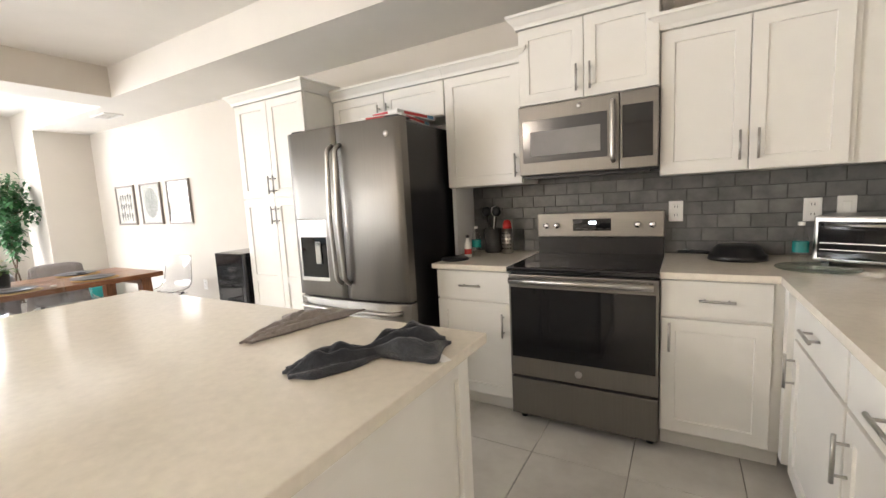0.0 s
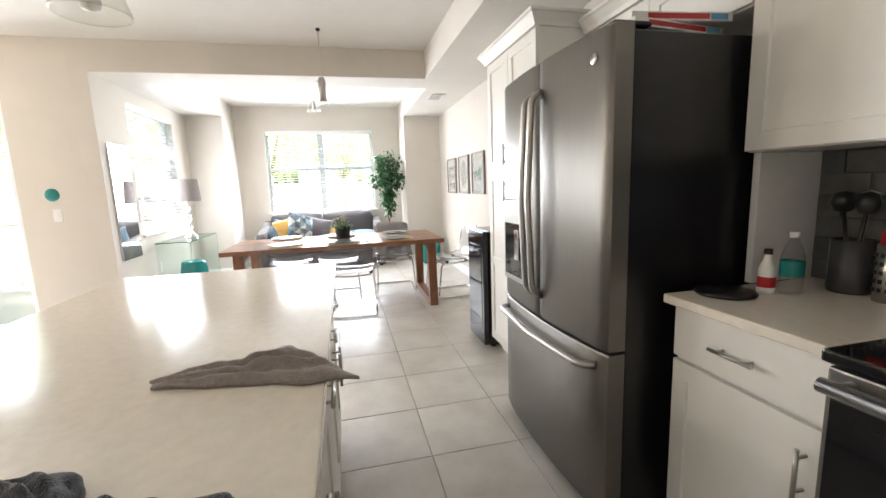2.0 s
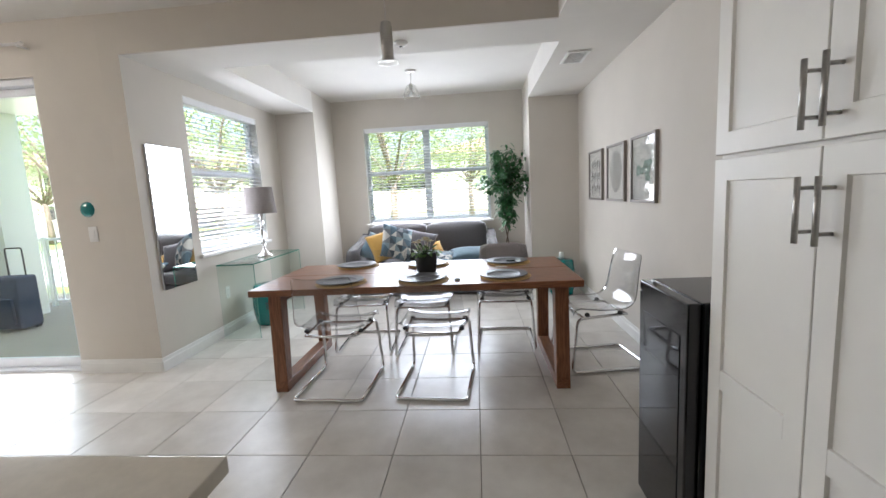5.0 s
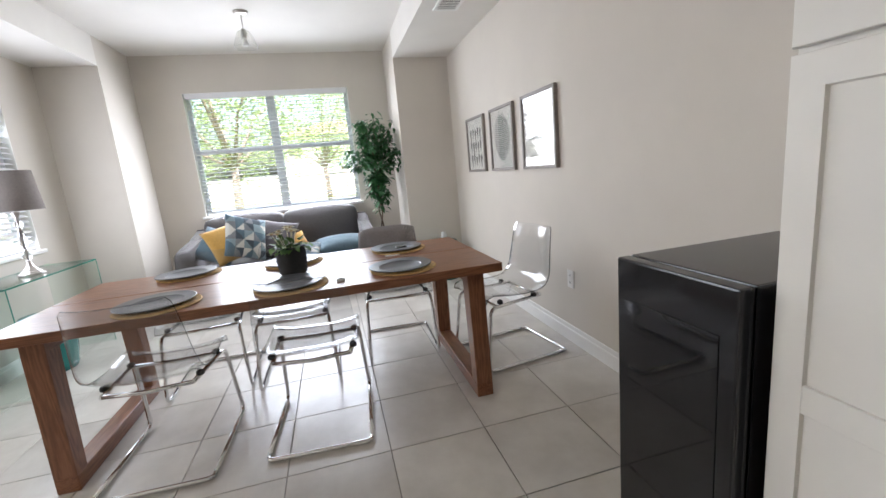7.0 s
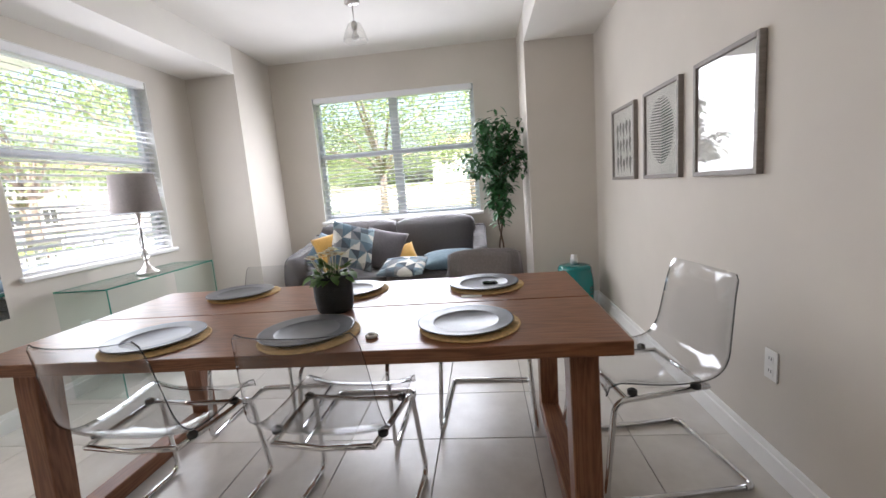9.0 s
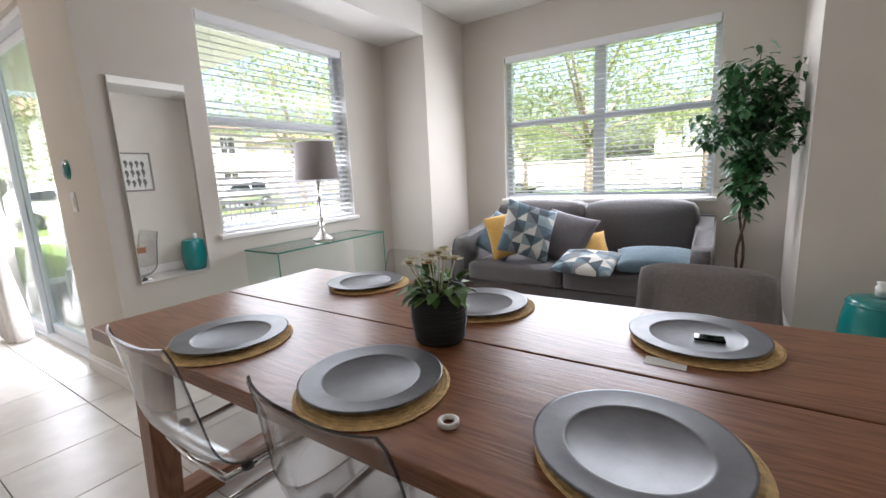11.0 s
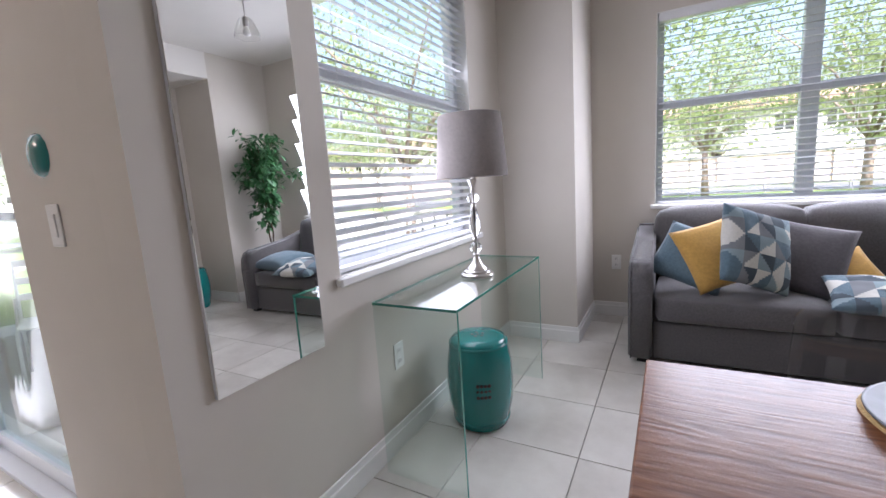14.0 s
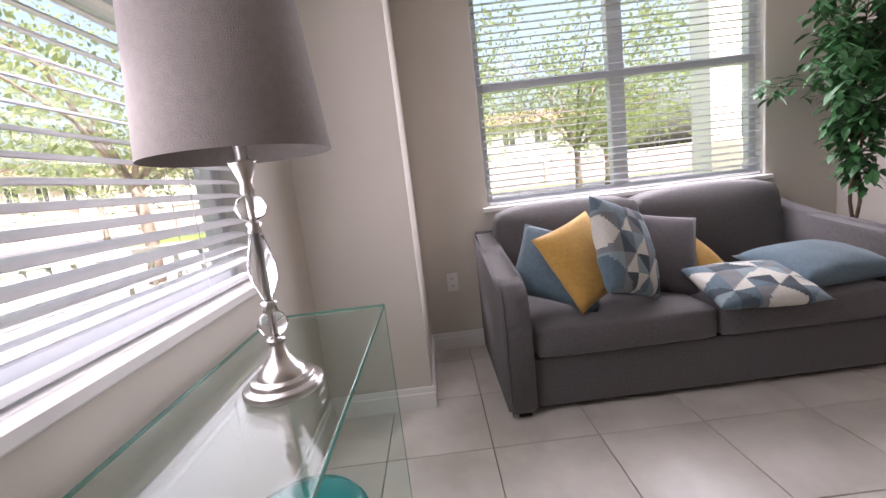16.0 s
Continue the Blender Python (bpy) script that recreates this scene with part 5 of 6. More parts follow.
def stool(at):
    s = thing("garden_stool", "glossy teal ceramic drum stool with pierced top", "stool", at, "teal stools")
    part("drum", lathe(bmesh.new(), [(0, 0.0), (0.125, 0.0), (0.132, 0.006), (0.135, 0.02), (0.158, 0.12), (0.165, 0.22), (0.16, 0.32), (0.142, 0.42), (0.138, 0.432), (0.132, 0.442), (0.10, 0.449), (0, 0.451)], 48), TEAL, s)
    for k in range(2):
        for z in (0.035, 0.415):
            part("bead_band", tube(bmesh.new(), [((0.141 + 0.002 * (z > 0.2)) * math.cos(a * math.pi / 24), (0.141 + 0.002 * (z > 0.2)) * math.sin(a * math.pi / 24), z + 0.006 * k) for a in range(48)], 0.0035, 6, True), TEAL, s)
    for k in range(5):
        a = k * 2 * math.pi / 5
        part("pierced_hole", lathe(bmesh.new(), [(0, 0.0008), (0.008, 0.0008), (0.009, 0)], 10, (0.028 * math.cos(a), 0.028 * math.sin(a), 0.4505)), BLACK, s)
    part("pierced_hole", lathe(bmesh.new(), [(0, 0.0008), (0.006, 0.0008), (0.007, 0)], 10, (0, 0, 0.4508)), BLACK, s)
    for r_ in range(3):
        for q in range(4):
            a = 0.35 + q * 0.11
            part("pierced_hole", lathe(bmesh.new(), [(0, 0.001), (0.008, 0.001), (0.009, 0)], 8), BLACK, s).matrix_basis = Matrix.Translation((0.1635 * math.cos(a), 0.1635 * math.sin(a), 0.20 + r_ * 0.028)) @ pose(0, 0, 0, 0, 0, math.degrees(a)) @ pose(0, 0, 0, 0, 90, 0)
    return s


st = stool((-6.07, -0.62, 0.0))
copy_thing(st, turned(-6.93, 2.75, 20))
solo("glass_jar", lathe(bmesh.new(), [(0, 0), (0.03, 0), (0.032, 0.05), (0.022, 0.06), (0.03, 0.075), (0, 0.08)], 16), PLASTIC, "small white jar on the teal stool", "jar", at=pose(-6.98, 2.76, 0.4515))

# glass console and lamp
gc = thing("console_table", "bent clear glass waterfall console table under the window", "console table", (-6.075, -0.645, 0))
part("glass_top", boxes(((-0.535, -0.185, 0.737), (0.535, 0.19, 0.749)), bevel=0.0015), GLASS, gc)
for s in (-1, 1):
    part("glass_side", boxes(((min(s * 0.523, s * 0.535), -0.185, 0.0), (max(s * 0.523, s * 0.535), 0.19, 0.7365)), bevel=0.001), GLASS, gc)
    part("glass_edge", boxes(((min(s * 0.524, s * 0.534), 0.1903, 0.0), (max(s * 0.524, s * 0.534), 0.1915, 0.7365))), GLASS_EDGE, gc, "green polished glass edge")
    part("bend_edge", boxes(((min(s * 0.5353, s * 0.5362), -0.185, 0.738), (max(s * 0.5353, s * 0.5362), 0.19, 0.748))), GLASS_EDGE, gc)
part("glass_edge", boxes(((-0.535, 0.1903, 0.738), (0.535, 0.1915, 0.748)), ((-0.535, -0.1865, 0.738), (0.535, -0.1853, 0.748))), GLASS_EDGE, gc, "green polished glass edge")

lp = thing("table_lamp", "satin nickel and crystal table lamp with grey drum shade", "lamp", (-6.06, -0.60, 0.7495))
part("foot", lathe(bmesh.new(), [(0, 0), (0.076, 0), (0.079, 0.003), (0.079, 0.014), (0.076, 0.018), (0.064, 0.019), (0.063, 0.021), (0.063, 0.029), (0.061, 0.031), (0.049, 0.032), (0.048, 0.034), (0.046, 0.043), (0.032, 0.055), (0.02, 0.074), (0.014, 0.095), (0.013, 0.1), (0.018, 0.102), (0.018, 0.107), (0.012, 0.112), (0, 0.112)], 36), NICKEL, lp)
part("crystal_ball", lathe(bmesh.new(), [(0.006, 0.112), (0.022, 0.12), (0.031, 0.138), (0.022, 0.158), (0.006, 0.166)], 10), CRYSTAL, lp, "faceted clear crystal ball")
part("collar", lathe(bmesh.new(), [(0.006, 0.160), (0.015, 0.166), (0.012, 0.176), (0.016, 0.184), (0.007, 0.188)], 20), NICKEL, lp)
part("crystal_spindle", lathe(bmesh.new(), [(0.008, 0.188), (0.026, 0.23), (0.027, 0.26), (0.013, 0.32), (0.008, 0.325)], 10), CRYSTAL, lp, "long faceted crystal spindle")
part("collar", lathe(bmesh.new(), [(0.006, 0.32), (0.014, 0.326), (0.011, 0.334), (0.015, 0.342), (0.007, 0.346)], 20), NICKEL, lp)
part("crystal_ball", lathe(bmesh.new(), [(0.006, 0.346), (0.022, 0.354), (0.030, 0.372), (0.022, 0.39), (0.006, 0.398)], 10), CRYSTAL, lp, "faceted clear crystal ball")
part("neck", lathe(bmesh.new(), [(0.006, 0.394), (0.013, 0.40), (0.011, 0.42), (0.024, 0.455), (0.026, 0.46), (0.012, 0.462), (0.012, 0.50), (0, 0.50)], 20), NICKEL, lp)
part("rod", tube(bmesh.new(), [(0, 0, 0.1), (0, 0, 0.74)], 0.005, 8), NICKEL, lp)
sh = part("shade", lathe(bmesh.new(), [(0.166, 0.468), (0.142, 0.745), (0.1405, 0.745), (0.1645, 0.468), (0.166, 0.468)], 48), LINEN, lp, "grey linen drum shade")
part("spider", boxes(((-0.141, -0.002, 0.735), (0.141, 0.002, 0.739)), ((-0.002, -0.141, 0.735), (0.002, 0.141, 0.739))), NICKEL, sh)
part("bulb", lathe(bmesh.new(), [(0, 0.60), (0.02, 0.59), (0.029, 0.565), (0.018, 0.525), (0.012, 0.50)], 16), PLASTIC, lp)

# mirror, leaning flat on the wall
mr = thing("wall_mirror", "tall frameless rectangular mirror on the wall", "mirror", (-5.102, YS, 0.65))
part("backing", boxes(((-0.203, 0.0, 0), (0.203, 0.014, 1.188)), bevel=0.002), VINYL, mr)
part("mirror_glass", boxes(((-0.203, 0.0145, 0), (0.203, 0.0185, 1.188)), bevel=0.0015), MIRROR, mr)


# ---- house plants ----
def houseplant(label, at, height, spread, low, seed, n, pot, lean_=0.0):
    p = thing("potted_tree", label, "plant", at, "potted ficus trees")
    part("pot", lathe(bmesh.new(), [(0, 0), (pot * 0.72, 0), (pot * 0.75, 0.01), (pot, pot * 1.75), (pot * 1.02, pot * 1.78), (pot * 0.92, pot * 1.78), (pot * 0.9, pot * 1.6), (0, pot * 1.6)], 32), POTWHITE, p, "tapered white pot")
    part("soil", lathe(bmesh.new(), [(0, pot * 1.66), (pot * 0.9, pot * 1.62)], 20), SOIL, p)
    r = random.Random(seed)
    trunk, crown_ = bmesh.new(), bmesh.new()
    for q in range(2):
        a0 = q * math.pi
        tube(trunk, [(0.022 * math.cos(a0 + z * 9) + lean_ * z, 0.022 * math.sin(a0 + z * 9), z) for z in [pot * 1.6 + k * (height * 0.8 - pot * 1.6) / 16 for k in range(17)]], [0.012 - 0.0004 * k for k in range(17)], 7)
    twigs = []
    for k in range(34):
        z = low + (height - low) * ((k + 0.5) / 34) ** 0.55 * 0.92
        f = (z - low) / (height - low)
        reach = spread * (0.45 + 0.75 * math.sin(math.pi * min(1, 0.15 + f * 0.8))) * r.uniform(0.5, 1.1) * (0.42 if f < 0.45 else 1.05)
        a = k * 2.4 + r.uniform(-0.5, 0.5)
        s = Vector((lean_ * z, 0, min(z, height * 0.78)))
        e = s + Vector((reach * math.cos(a), reach * math.sin(a), 0.06 + 0.25 * f * r.random() + (z - s.z)))
        mid = (s + e) / 2 + Vector((0, 0, 0.05))
        tube(trunk, [s, mid, e], [0.005, 0.0035, 0.002], 5)
        twigs.append((s, mid, e))
    for k in range(n):
        s, mid, e = r.choice(twigs)
        t = r.random() ** 0.6
        b = (1 - t) ** 2 * s + 2 * t * (1 - t) * mid + t * t * e + Vector((r.uniform(-1, 1), r.uniform(-1, 1), r.uniform(-1, 1))) * 0.05
        a = r.uniform(0, 6.28)
        leaf(crown_, b, (math.cos(a), math.sin(a), r.uniform(-0.9, 0.25)), r.uniform(0.06, 0.115), r.uniform(0.034, 0.052))
    part("trunk", trunk, BARK, p, "thin twisted brown stems")
    part("crown", crown_, LEAF, p, "glossy dark green pointed leaves")
    return p


houseplant("tall artificial ficus tree in a white pot beside the sofa", (-7.56, 2.14, 0), 1.80, 0.31, 0.70, 11, 1350, 0.125, 0.0)
houseplant("leafy artificial ficus in a white pot beside patio curtain", (-4.59, -5.0, 0), 1.92, 0.37, 0.72, 23, 1700, 0.17, 0.0)


# ---- pictures, lamps and ceiling fittings ----
def picture(at, w, h, label, paint):
    p = thing("wall_picture", label, "picture", at, "framed pictures")
    part("frame", boxes(((-w / 2, -0.028, 0), (-w / 2 + 0.022, 0, h)), ((w / 2 - 0.022, -0.028, 0), (w / 2, 0, h)), ((-w / 2 + 0.022, -0.028, 0), (w / 2 - 0.022, 0, 0.022)), ((-w / 2 + 0.022, -0.028, h - 0.022), (w / 2 - 0.022, 0, h)), bevel=0.002), FRAMEWOOD, p)
    part("paper", boxes(((-w / 2 + 0.02, -0.014, 0.02), (w / 2 - 0.02, -0.003, h - 0.02))), PAPER, p)
    paint(p, w, h)
    part("glazing", boxes(((-w / 2 + 0.022, -0.02, 0.022), (w / 2 - 0.022, -0.018, h - 0.022))), BULBGLASS, p)
    return p


INK = mat("grey_ink", (0.13, 0.135, 0.14), 0.8, var=0.4, scale=20, bump=0)
INK2 = mat("green_wash", (0.42, 0.52, 0.47), 0.8, var=0.25, scale=12, bump=0)


def flat(bm, pts, y=-0.0148):
    bm.faces.new([bm.verts.new((x, y, z)) for x, z in pts])


def cutlery(p, w, h):
    r = random.Random(2)
    for k in range(15):
        x, z = -w * 0.27 + (k % 5) * w * 0.135, h * (0.2 + 0.03 * (k % 2)) + (k // 5) * h * 0.235
        l, q = h * r.uniform(0.09, 0.13), w * 0.042
        bm = bmesh.new()
        flat(bm, [(x + q * math.cos(a) * (1.3 if math.sin(a) > 0 else 0.6), z + l * math.sin(a)) for a in [i * math.pi / 8 for i in range(16)]])
        part("brush_mark", bm, INK, p)


def fern(p, w, h):
    for k in range(24):
        t = (k + 0.5) / 24
        half = w * 0.33 * math.sqrt(max(0, 1 - (2 * t - 1) ** 2))
        z = h * (0.14 + 0.72 * t)
        bm = bmesh.new()
        for s in (-1, 1):
            flat(bm, [(s * 0.003, z), (s * half, z + 0.012), (s * half, z + 0.018), (s * 0.003, z + 0.009)])
        part("brush_mark", bm, INK, p)


def wash(p, w, h):
    r = random.Random(6)
    for k in range(14):
        x, z = r.uniform(-0.25, 0.25) * w, h * r.uniform(0.25, 0.62)
        bm = bmesh.new()
        flat(bm, [(x + w * 0.12 * math.cos(a) * r.uniform(0.6, 1), z + h * 0.06 * math.sin(a) * r.uniform(0.6, 1)) for a in [i * math.pi / 6 for i in range(12)]], -0.0148 - 0.0001 * k)
        part("brush_mark", bm, INK2, p)


def coins(tone):
    def paint(p, w, h):
        part("mount", boxes(((-w / 2 + 0.04, -0.0155, 0.04), (w / 2 - 0.04, -0.0142, h - 0.04))), CREAM, p)
        for i in range(3):
            for j in range(3):
                x, z = (i - 1) * w * 0.19, h / 2 + (j - 1) * h * 0.2
                b = part("square", boxes(((x - w * 0.08, -0.0165, z - h * 0.075), (x + w * 0.08, -0.0156, z + h * 0.075))), tone, p)
                part("disc", lathe(bmesh.new(), [(0, 0.0008), (0.03, 0.0008), (0.032, 0.0)], 20), mat("disc_tone", (0.5, 0.48, 0.36), 0.7), b).matrix_basis = pose(x, -0.0166, z, 90)
    return paint


for x, paint, lab in ((-6.425, cutlery, "grey-framed print of loose grey brush strokes"), (-5.775, fern, "grey-framed print of a striped oval leaf"), (-5.13, wash, "grey-framed pale green watercolour print")):
    picture((x, YN, 1.176), 0.49, 0.528, lab, paint)
picture(Matrix.Translation((-3.50, YL, 1.275)) @ pose(0, 0, 0, 0, 0, 180), 0.55, 0.54, "wood-framed print of nine ochre discs in squares", coins(mat("ochre_square", (0.35, 0.28, 0.12), 0.8)))
picture(Matrix.Translation((-2.85, YL, 1.71)) @ pose(0, 0, 0, 0, 0, 180), 0.55, 0.54, "wood-framed print of nine green discs in squares", coins(mat("sage_square", (0.2, 0.26, 0.17), 0.8)))


def pendant(at, drop, label, bell):
    p = thing("pendant_lamp", label, "lamp", at, "pendant lamps")
    part("canopy", lathe(bmesh.new(), [(0, 0), (0.062, 0), (0.06, -0.012), (0.02, -0.024), (0, -0.024)], 28), NICKEL, p)
    part("stem", tube(bmesh.new(), [(0, 0, -0.02), (0, 0, -drop + 0.15)], 0.005, 8), NICKEL, p)
    part("socket", lathe(bmesh.new(), [(0, -drop + 0.16), (0.018, -drop + 0.155), (0.024, -drop + 0.14), (0.024, -drop + 0.085), (0, -drop + 0.085)], 20), STEEL, p)
    part("bulb", lathe(bmesh.new(), [(0.012, -drop + 0.085), (0.016, -drop + 0.07), (0.03, -drop + 0.04), (0.026, -drop + 0.018), (0, -drop + 0.008)], 18), PLASTIC, p)
    part("glass_shade", lathe(bmesh.new(), [(0.03, -drop + 0.15), (0.055, -drop + 0.13), (bell * 0.85, -drop + 0.06), (bell, -drop + 0.01), (bell * 0.97, -drop), (bell * 0.965, -drop + 0.01), (bell * 0.83, -drop + 0.058), (0.052, -drop + 0.127), (0.03, -drop + 0.147)], 36), BULBGLASS, p, "clear glass bell shade")
    return p


pendant((-1.70, 0.61, ZM), 0.88, "brushed steel pendant lamp with clear glass bell over the island", 0.11)
pendant((-6.68, 1.03, ZT), 0.30, "short ceiling lamp with clear glass bell over the table", 0.10)
fpn = thing("pendant_lamp", "slim brushed steel cylinder pendant with clear glass rim", "lamp", (-4.27, 1.235, ZM), "pendant lamps")
part("canopy", lathe(bmesh.new(), [(0, 0), (0.02, 0), (0.018, -0.02), (0, -0.024)], 16), BLACK, fpn)
part("stem", tube(bmesh.new(), [(0, 0, -0.02), (0, 0, -0.44)], 0.004, 8), NICKEL, fpn)
part("cylinder", lathe(bmesh.new(), [(0, -0.43), (0.028, -0.432), (0.03, -0.44), (0.03, -0.455), (0.036, -0.46), (0.036, -0.64), (0.03, -0.645), (0, -0.645)], 24), STEEL, fpn)
part("glass_shade", lathe(bmesh.new(), [(0.036, -0.63), (0.06, -0.65), (0.062, -0.66), (0.058, -0.66), (0.036, -0.64)], 30), BULBGLASS, fpn)
vt = thing("air_vent", "white slatted ceiling air vent", "vent", (-5.70, 2.65, ZS))
part("frame", boxes(((-0.17, -0.10, -0.012), (0.17, -0.075, 0)), ((-0.17, 0.075, -0.012), (0.17, 0.10, 0)), ((-0.17, -0.075, -0.012), (-0.145, 0.075, 0)), ((0.145, -0.075, -0.012), (0.17, 0.075, 0)), bevel=0.002), TRIM, vt)
part("backing", boxes(((-0.145, -0.075, -0.002), (0.145, 0.075, -0.0005))), GREYGLASS, vt)
for k in range(9):
    part("slat", boxes(((-0.14 + k * 0.033, -0.075, -0.010), (-0.125 + k * 0.033, 0.075, -0.007))), TRIM, vt)
sd = thing("smoke_detector", "small round white smoke detector on the ceiling", "smoke detector", (-5.02, 1.20, ZS))
part("cover", lathe(bmesh.new(), [(0, -0.028), (0.03, -0.026), (0.05, -0.012), (0.055, 0.0)], 28), PLASTIC, sd)
part("sensor", lathe(bmesh.new(), [(0, -0.034), (0.014, -0.032), (0.016, -0.026)], 14), GREYGLASS, sd)

# ---- living room ----
ls = thing("sofa", "charcoal fabric sofa on slim black legs in the living room", "sofa", (-2.55, -1.85, 0))
bm = padded((-0.80, -0.45, 0.16), (0.9, 0.45, 0.42), 0.05, 0.01)
part("seat", bm, DARKSOFA, ls)
bm = padded((-0.78, 0.27, 0.16), (0.9, 0.47, 0.74), 0.05, 0.01)
part("backrest", bm, DARKSOFA, ls)
bm = padded((-0.90, -0.46, 0.16), (-0.74, 0.47, 0.66), 0.06, 0.01)
for v in bm.verts:
    if v.co.z > 0.4:
        v.co.z += 0.12 * (v.co.y + 0.1)
part("arm", bm, DARKSOFA, ls)
for x in (-0.80, 0.8):
    for y in (-0.38, 0.40):
        part("leg", tube(bmesh.new(), [(x, y, 0.165), (x + 0.03 * (1 if x > 0 else -1), y * 1.05, 0.0)], [0.017, 0.009], 10), BLACK, ls)
mc = thing("wall_console", "white floating media cabinet with two doors on the wall", "cabinet", (-2.90, YL + 0.17, 0.13))
part("body", boxes(((-0.87, -0.169, 0), (0.87, 0.15, 0.71)), bevel=0.002), CAB, mc)
for k in range(3):
    part("door", boxes(((-0.868 + k * 0.58, 0.151, 0.003), (-0.292 + k * 0.58, 0.169, 0.707)), bevel=0.002), CAB, mc)
sp = thing("small_plant", "small green artificial plant in a white pot on the cabinet", "plant", (-3.14, YL + 0.17, 0.8405))
part("pot", lathe(bmesh.new(), [(0, 0), (0.045, 0), (0.06, 0.12), (0.055, 0.12), (0.05, 0.1), (0, 0.1)], 24), POTWHITE, sp)
bm = bmesh.new()
rng = random.Random(4)
for k in range(120):
    a, e = rng.uniform(0, 6.28), rng.uniform(0.2, 1.4)
    w = Vector((math.cos(a) * math.cos(e), math.sin(a) * math.cos(e), math.sin(e)))
    leaf(bm, Vector((0, 0, 0.10)) + w * rng.uniform(0.0, 0.07), w, rng.uniform(0.03, 0.06), 0.015)
part("leaves", bm, LEAF, sp)


def counter_stool(at):
    """White moulded counter chair on four slim wooden legs; its front towards -y."""
    c = thing("counter_chair", "white moulded counter chair on slim wooden legs", "chair", at, "island chairs")
    bm = bmesh.new()
    rows = []
    for i in range(19):
        y, z = shell_row(i / 18)
        y2, z2 = shell_row(min(1, i / 18 + 0.01))
        y1, z1 = shell_row(max(0, i / 18 - 0.01))
        nrm = Vector((0, -(z2 - z1), y2 - y1)).normalized()
        half = 0.20 - 0.05 * max(0, i / 18 - 0.75)
        rows.append([[bm.verts.new(Vector((v * half, y, 0.13 + z)) + nrm * (0.04 * abs(v) ** 3 + k * 0.012)) for v in [j / 5 - 1 for j in range(11)]] for k in (0, 1)])
    for A, B in zip(rows, rows[1:]):
        for j in range(10):
            bm.faces.new((A[0][j], A[0][j + 1], B[0][j + 1], B[0][j])).smooth = True
            bm.faces.new((A[1][j], B[1][j], B[1][j + 1], A[1][j + 1])).smooth = True
        for j in (0, 10):
            bm.faces.new((A[0][j], A[1][j], B[1][j], B[0][j]))
    for r in (rows[0], rows[-1]):
        for j in range(10):
            bm.faces.new((r[0][j], r[0][j + 1], r[1][j + 1], r[1][j]))
    part("seat_shell", bm, PLASTIC, c, "white moulded seat and back")
    for sx in (-1, 1):
        for sy in (-1, 1):
            part("leg", tube(bmesh.new(), [(sx * 0.13, sy * 0.12, 0.552), (sx * 0.19, sy * 0.19, 0.0)], [0.014, 0.010], 10), OAK_Z, c)
    return c


counter_stool(turned(-1.74, -0.36, 180))

cl = thing("ceiling_light", "round frosted glass ceiling light, switched on", "lamp", (-2.84, -3.63, ZM), "ceiling lights")
part("rim", lathe(bmesh.new(), [(0, 0), (0.075, 0), (0.08, -0.01), (0.075, -0.03), (0.07, -0.03)], 32), NICKEL, cl)
part("bowl", lathe(bmesh.new(), [(0.07, -0.028), (0.062, -0.06), (0.04, -0.08), (0, -0.086)], 32), glow("lit_glass", (1.0, 0.85, 0.65), 12.0), cl, "glowing frosted glass bowl")

# ---- outdoors ----
GZ = -0.16
setting("ground", boxes(((-600, -600, GZ - 0.3), (600, 600, GZ))), GRASS, "sunlit lawn", "ground")
setting("road", boxes(((-36, -220, GZ - 0.1), (-29, 220, GZ + 0.02)), ((-220, -29, GZ - 0.1), (220, -22, GZ + 0.024))), ASPHALT, "grey asphalt street", "road")
setting("pavement", boxes(((-23.5, -200, GZ - 0.1), (-21.5, 200, GZ + 0.06)), ((-14, -200, GZ - 0.1), (-12.4, -1, GZ + 0.055)), ((-20.5, -12.6, GZ - 0.1), (-9.5, -4.5, GZ + 0.045)), ((-21.5, -15.2, GZ - 0.1), (90, -13.2, GZ + 0.05))), CONCRETE, "pale concrete footpath", "pavement")
setting("patio_floor", boxes(((-7.3, -6.2, GZ), (XS - T - 0.001, YS - T - 0.002, -0.03))), CONCRETE, "pale concrete patio slab", "patio")
setting("patio_roof", boxes(((-6.9, -6.2, 2.62), (XS - T - 0.001, -2.0, 2.85))), TRIM, "pale painted patio roof", "roof")
setting("patio_column", boxes(((-6.85, -4.72, -0.03), (-6.45, -4.16, 2.62))), TRIM, "square white patio column", "column")
setting("porch_column", boxes(((-9.35, 2.34, GZ), (-9.07, 2.62, 3.2))), TRIM, "square white porch column", "column")
setting("outer_wall", boxes(((-4.95, -40, GZ), (XS - T - 0.001, YL - T, 3.2))), STUCCO, "pale stucco outer wall", "wall")

rl = thing("patio_railing", "white metal railing with upright bars along the patio", "railing", (-7.2, -1.2, -0.03))
for z in (0.10, 1.0):
    part("rail", boxes(((-0.02, -4.9, z - 0.02), (0.02, 0, z + 0.02)), bevel=0.004), TRIM, rl)
for k in range(4):
    part("post", boxes(((-0.028, -4.9 + k * 1.615, 0), (0.028, -4.844 + k * 1.615, 1.04)), bevel=0.004), TRIM, rl)
bar = mesh_of(boxes(((-0.008, -0.008, 0.12), (0.008, 0.008, 0.98))), TRIM, "bar")
for k in range(1, 41):
    b = new("bar", bar)
    b.parent, b.matrix_basis = rl, pose(0, -4.87 + k * 0.118, 0)

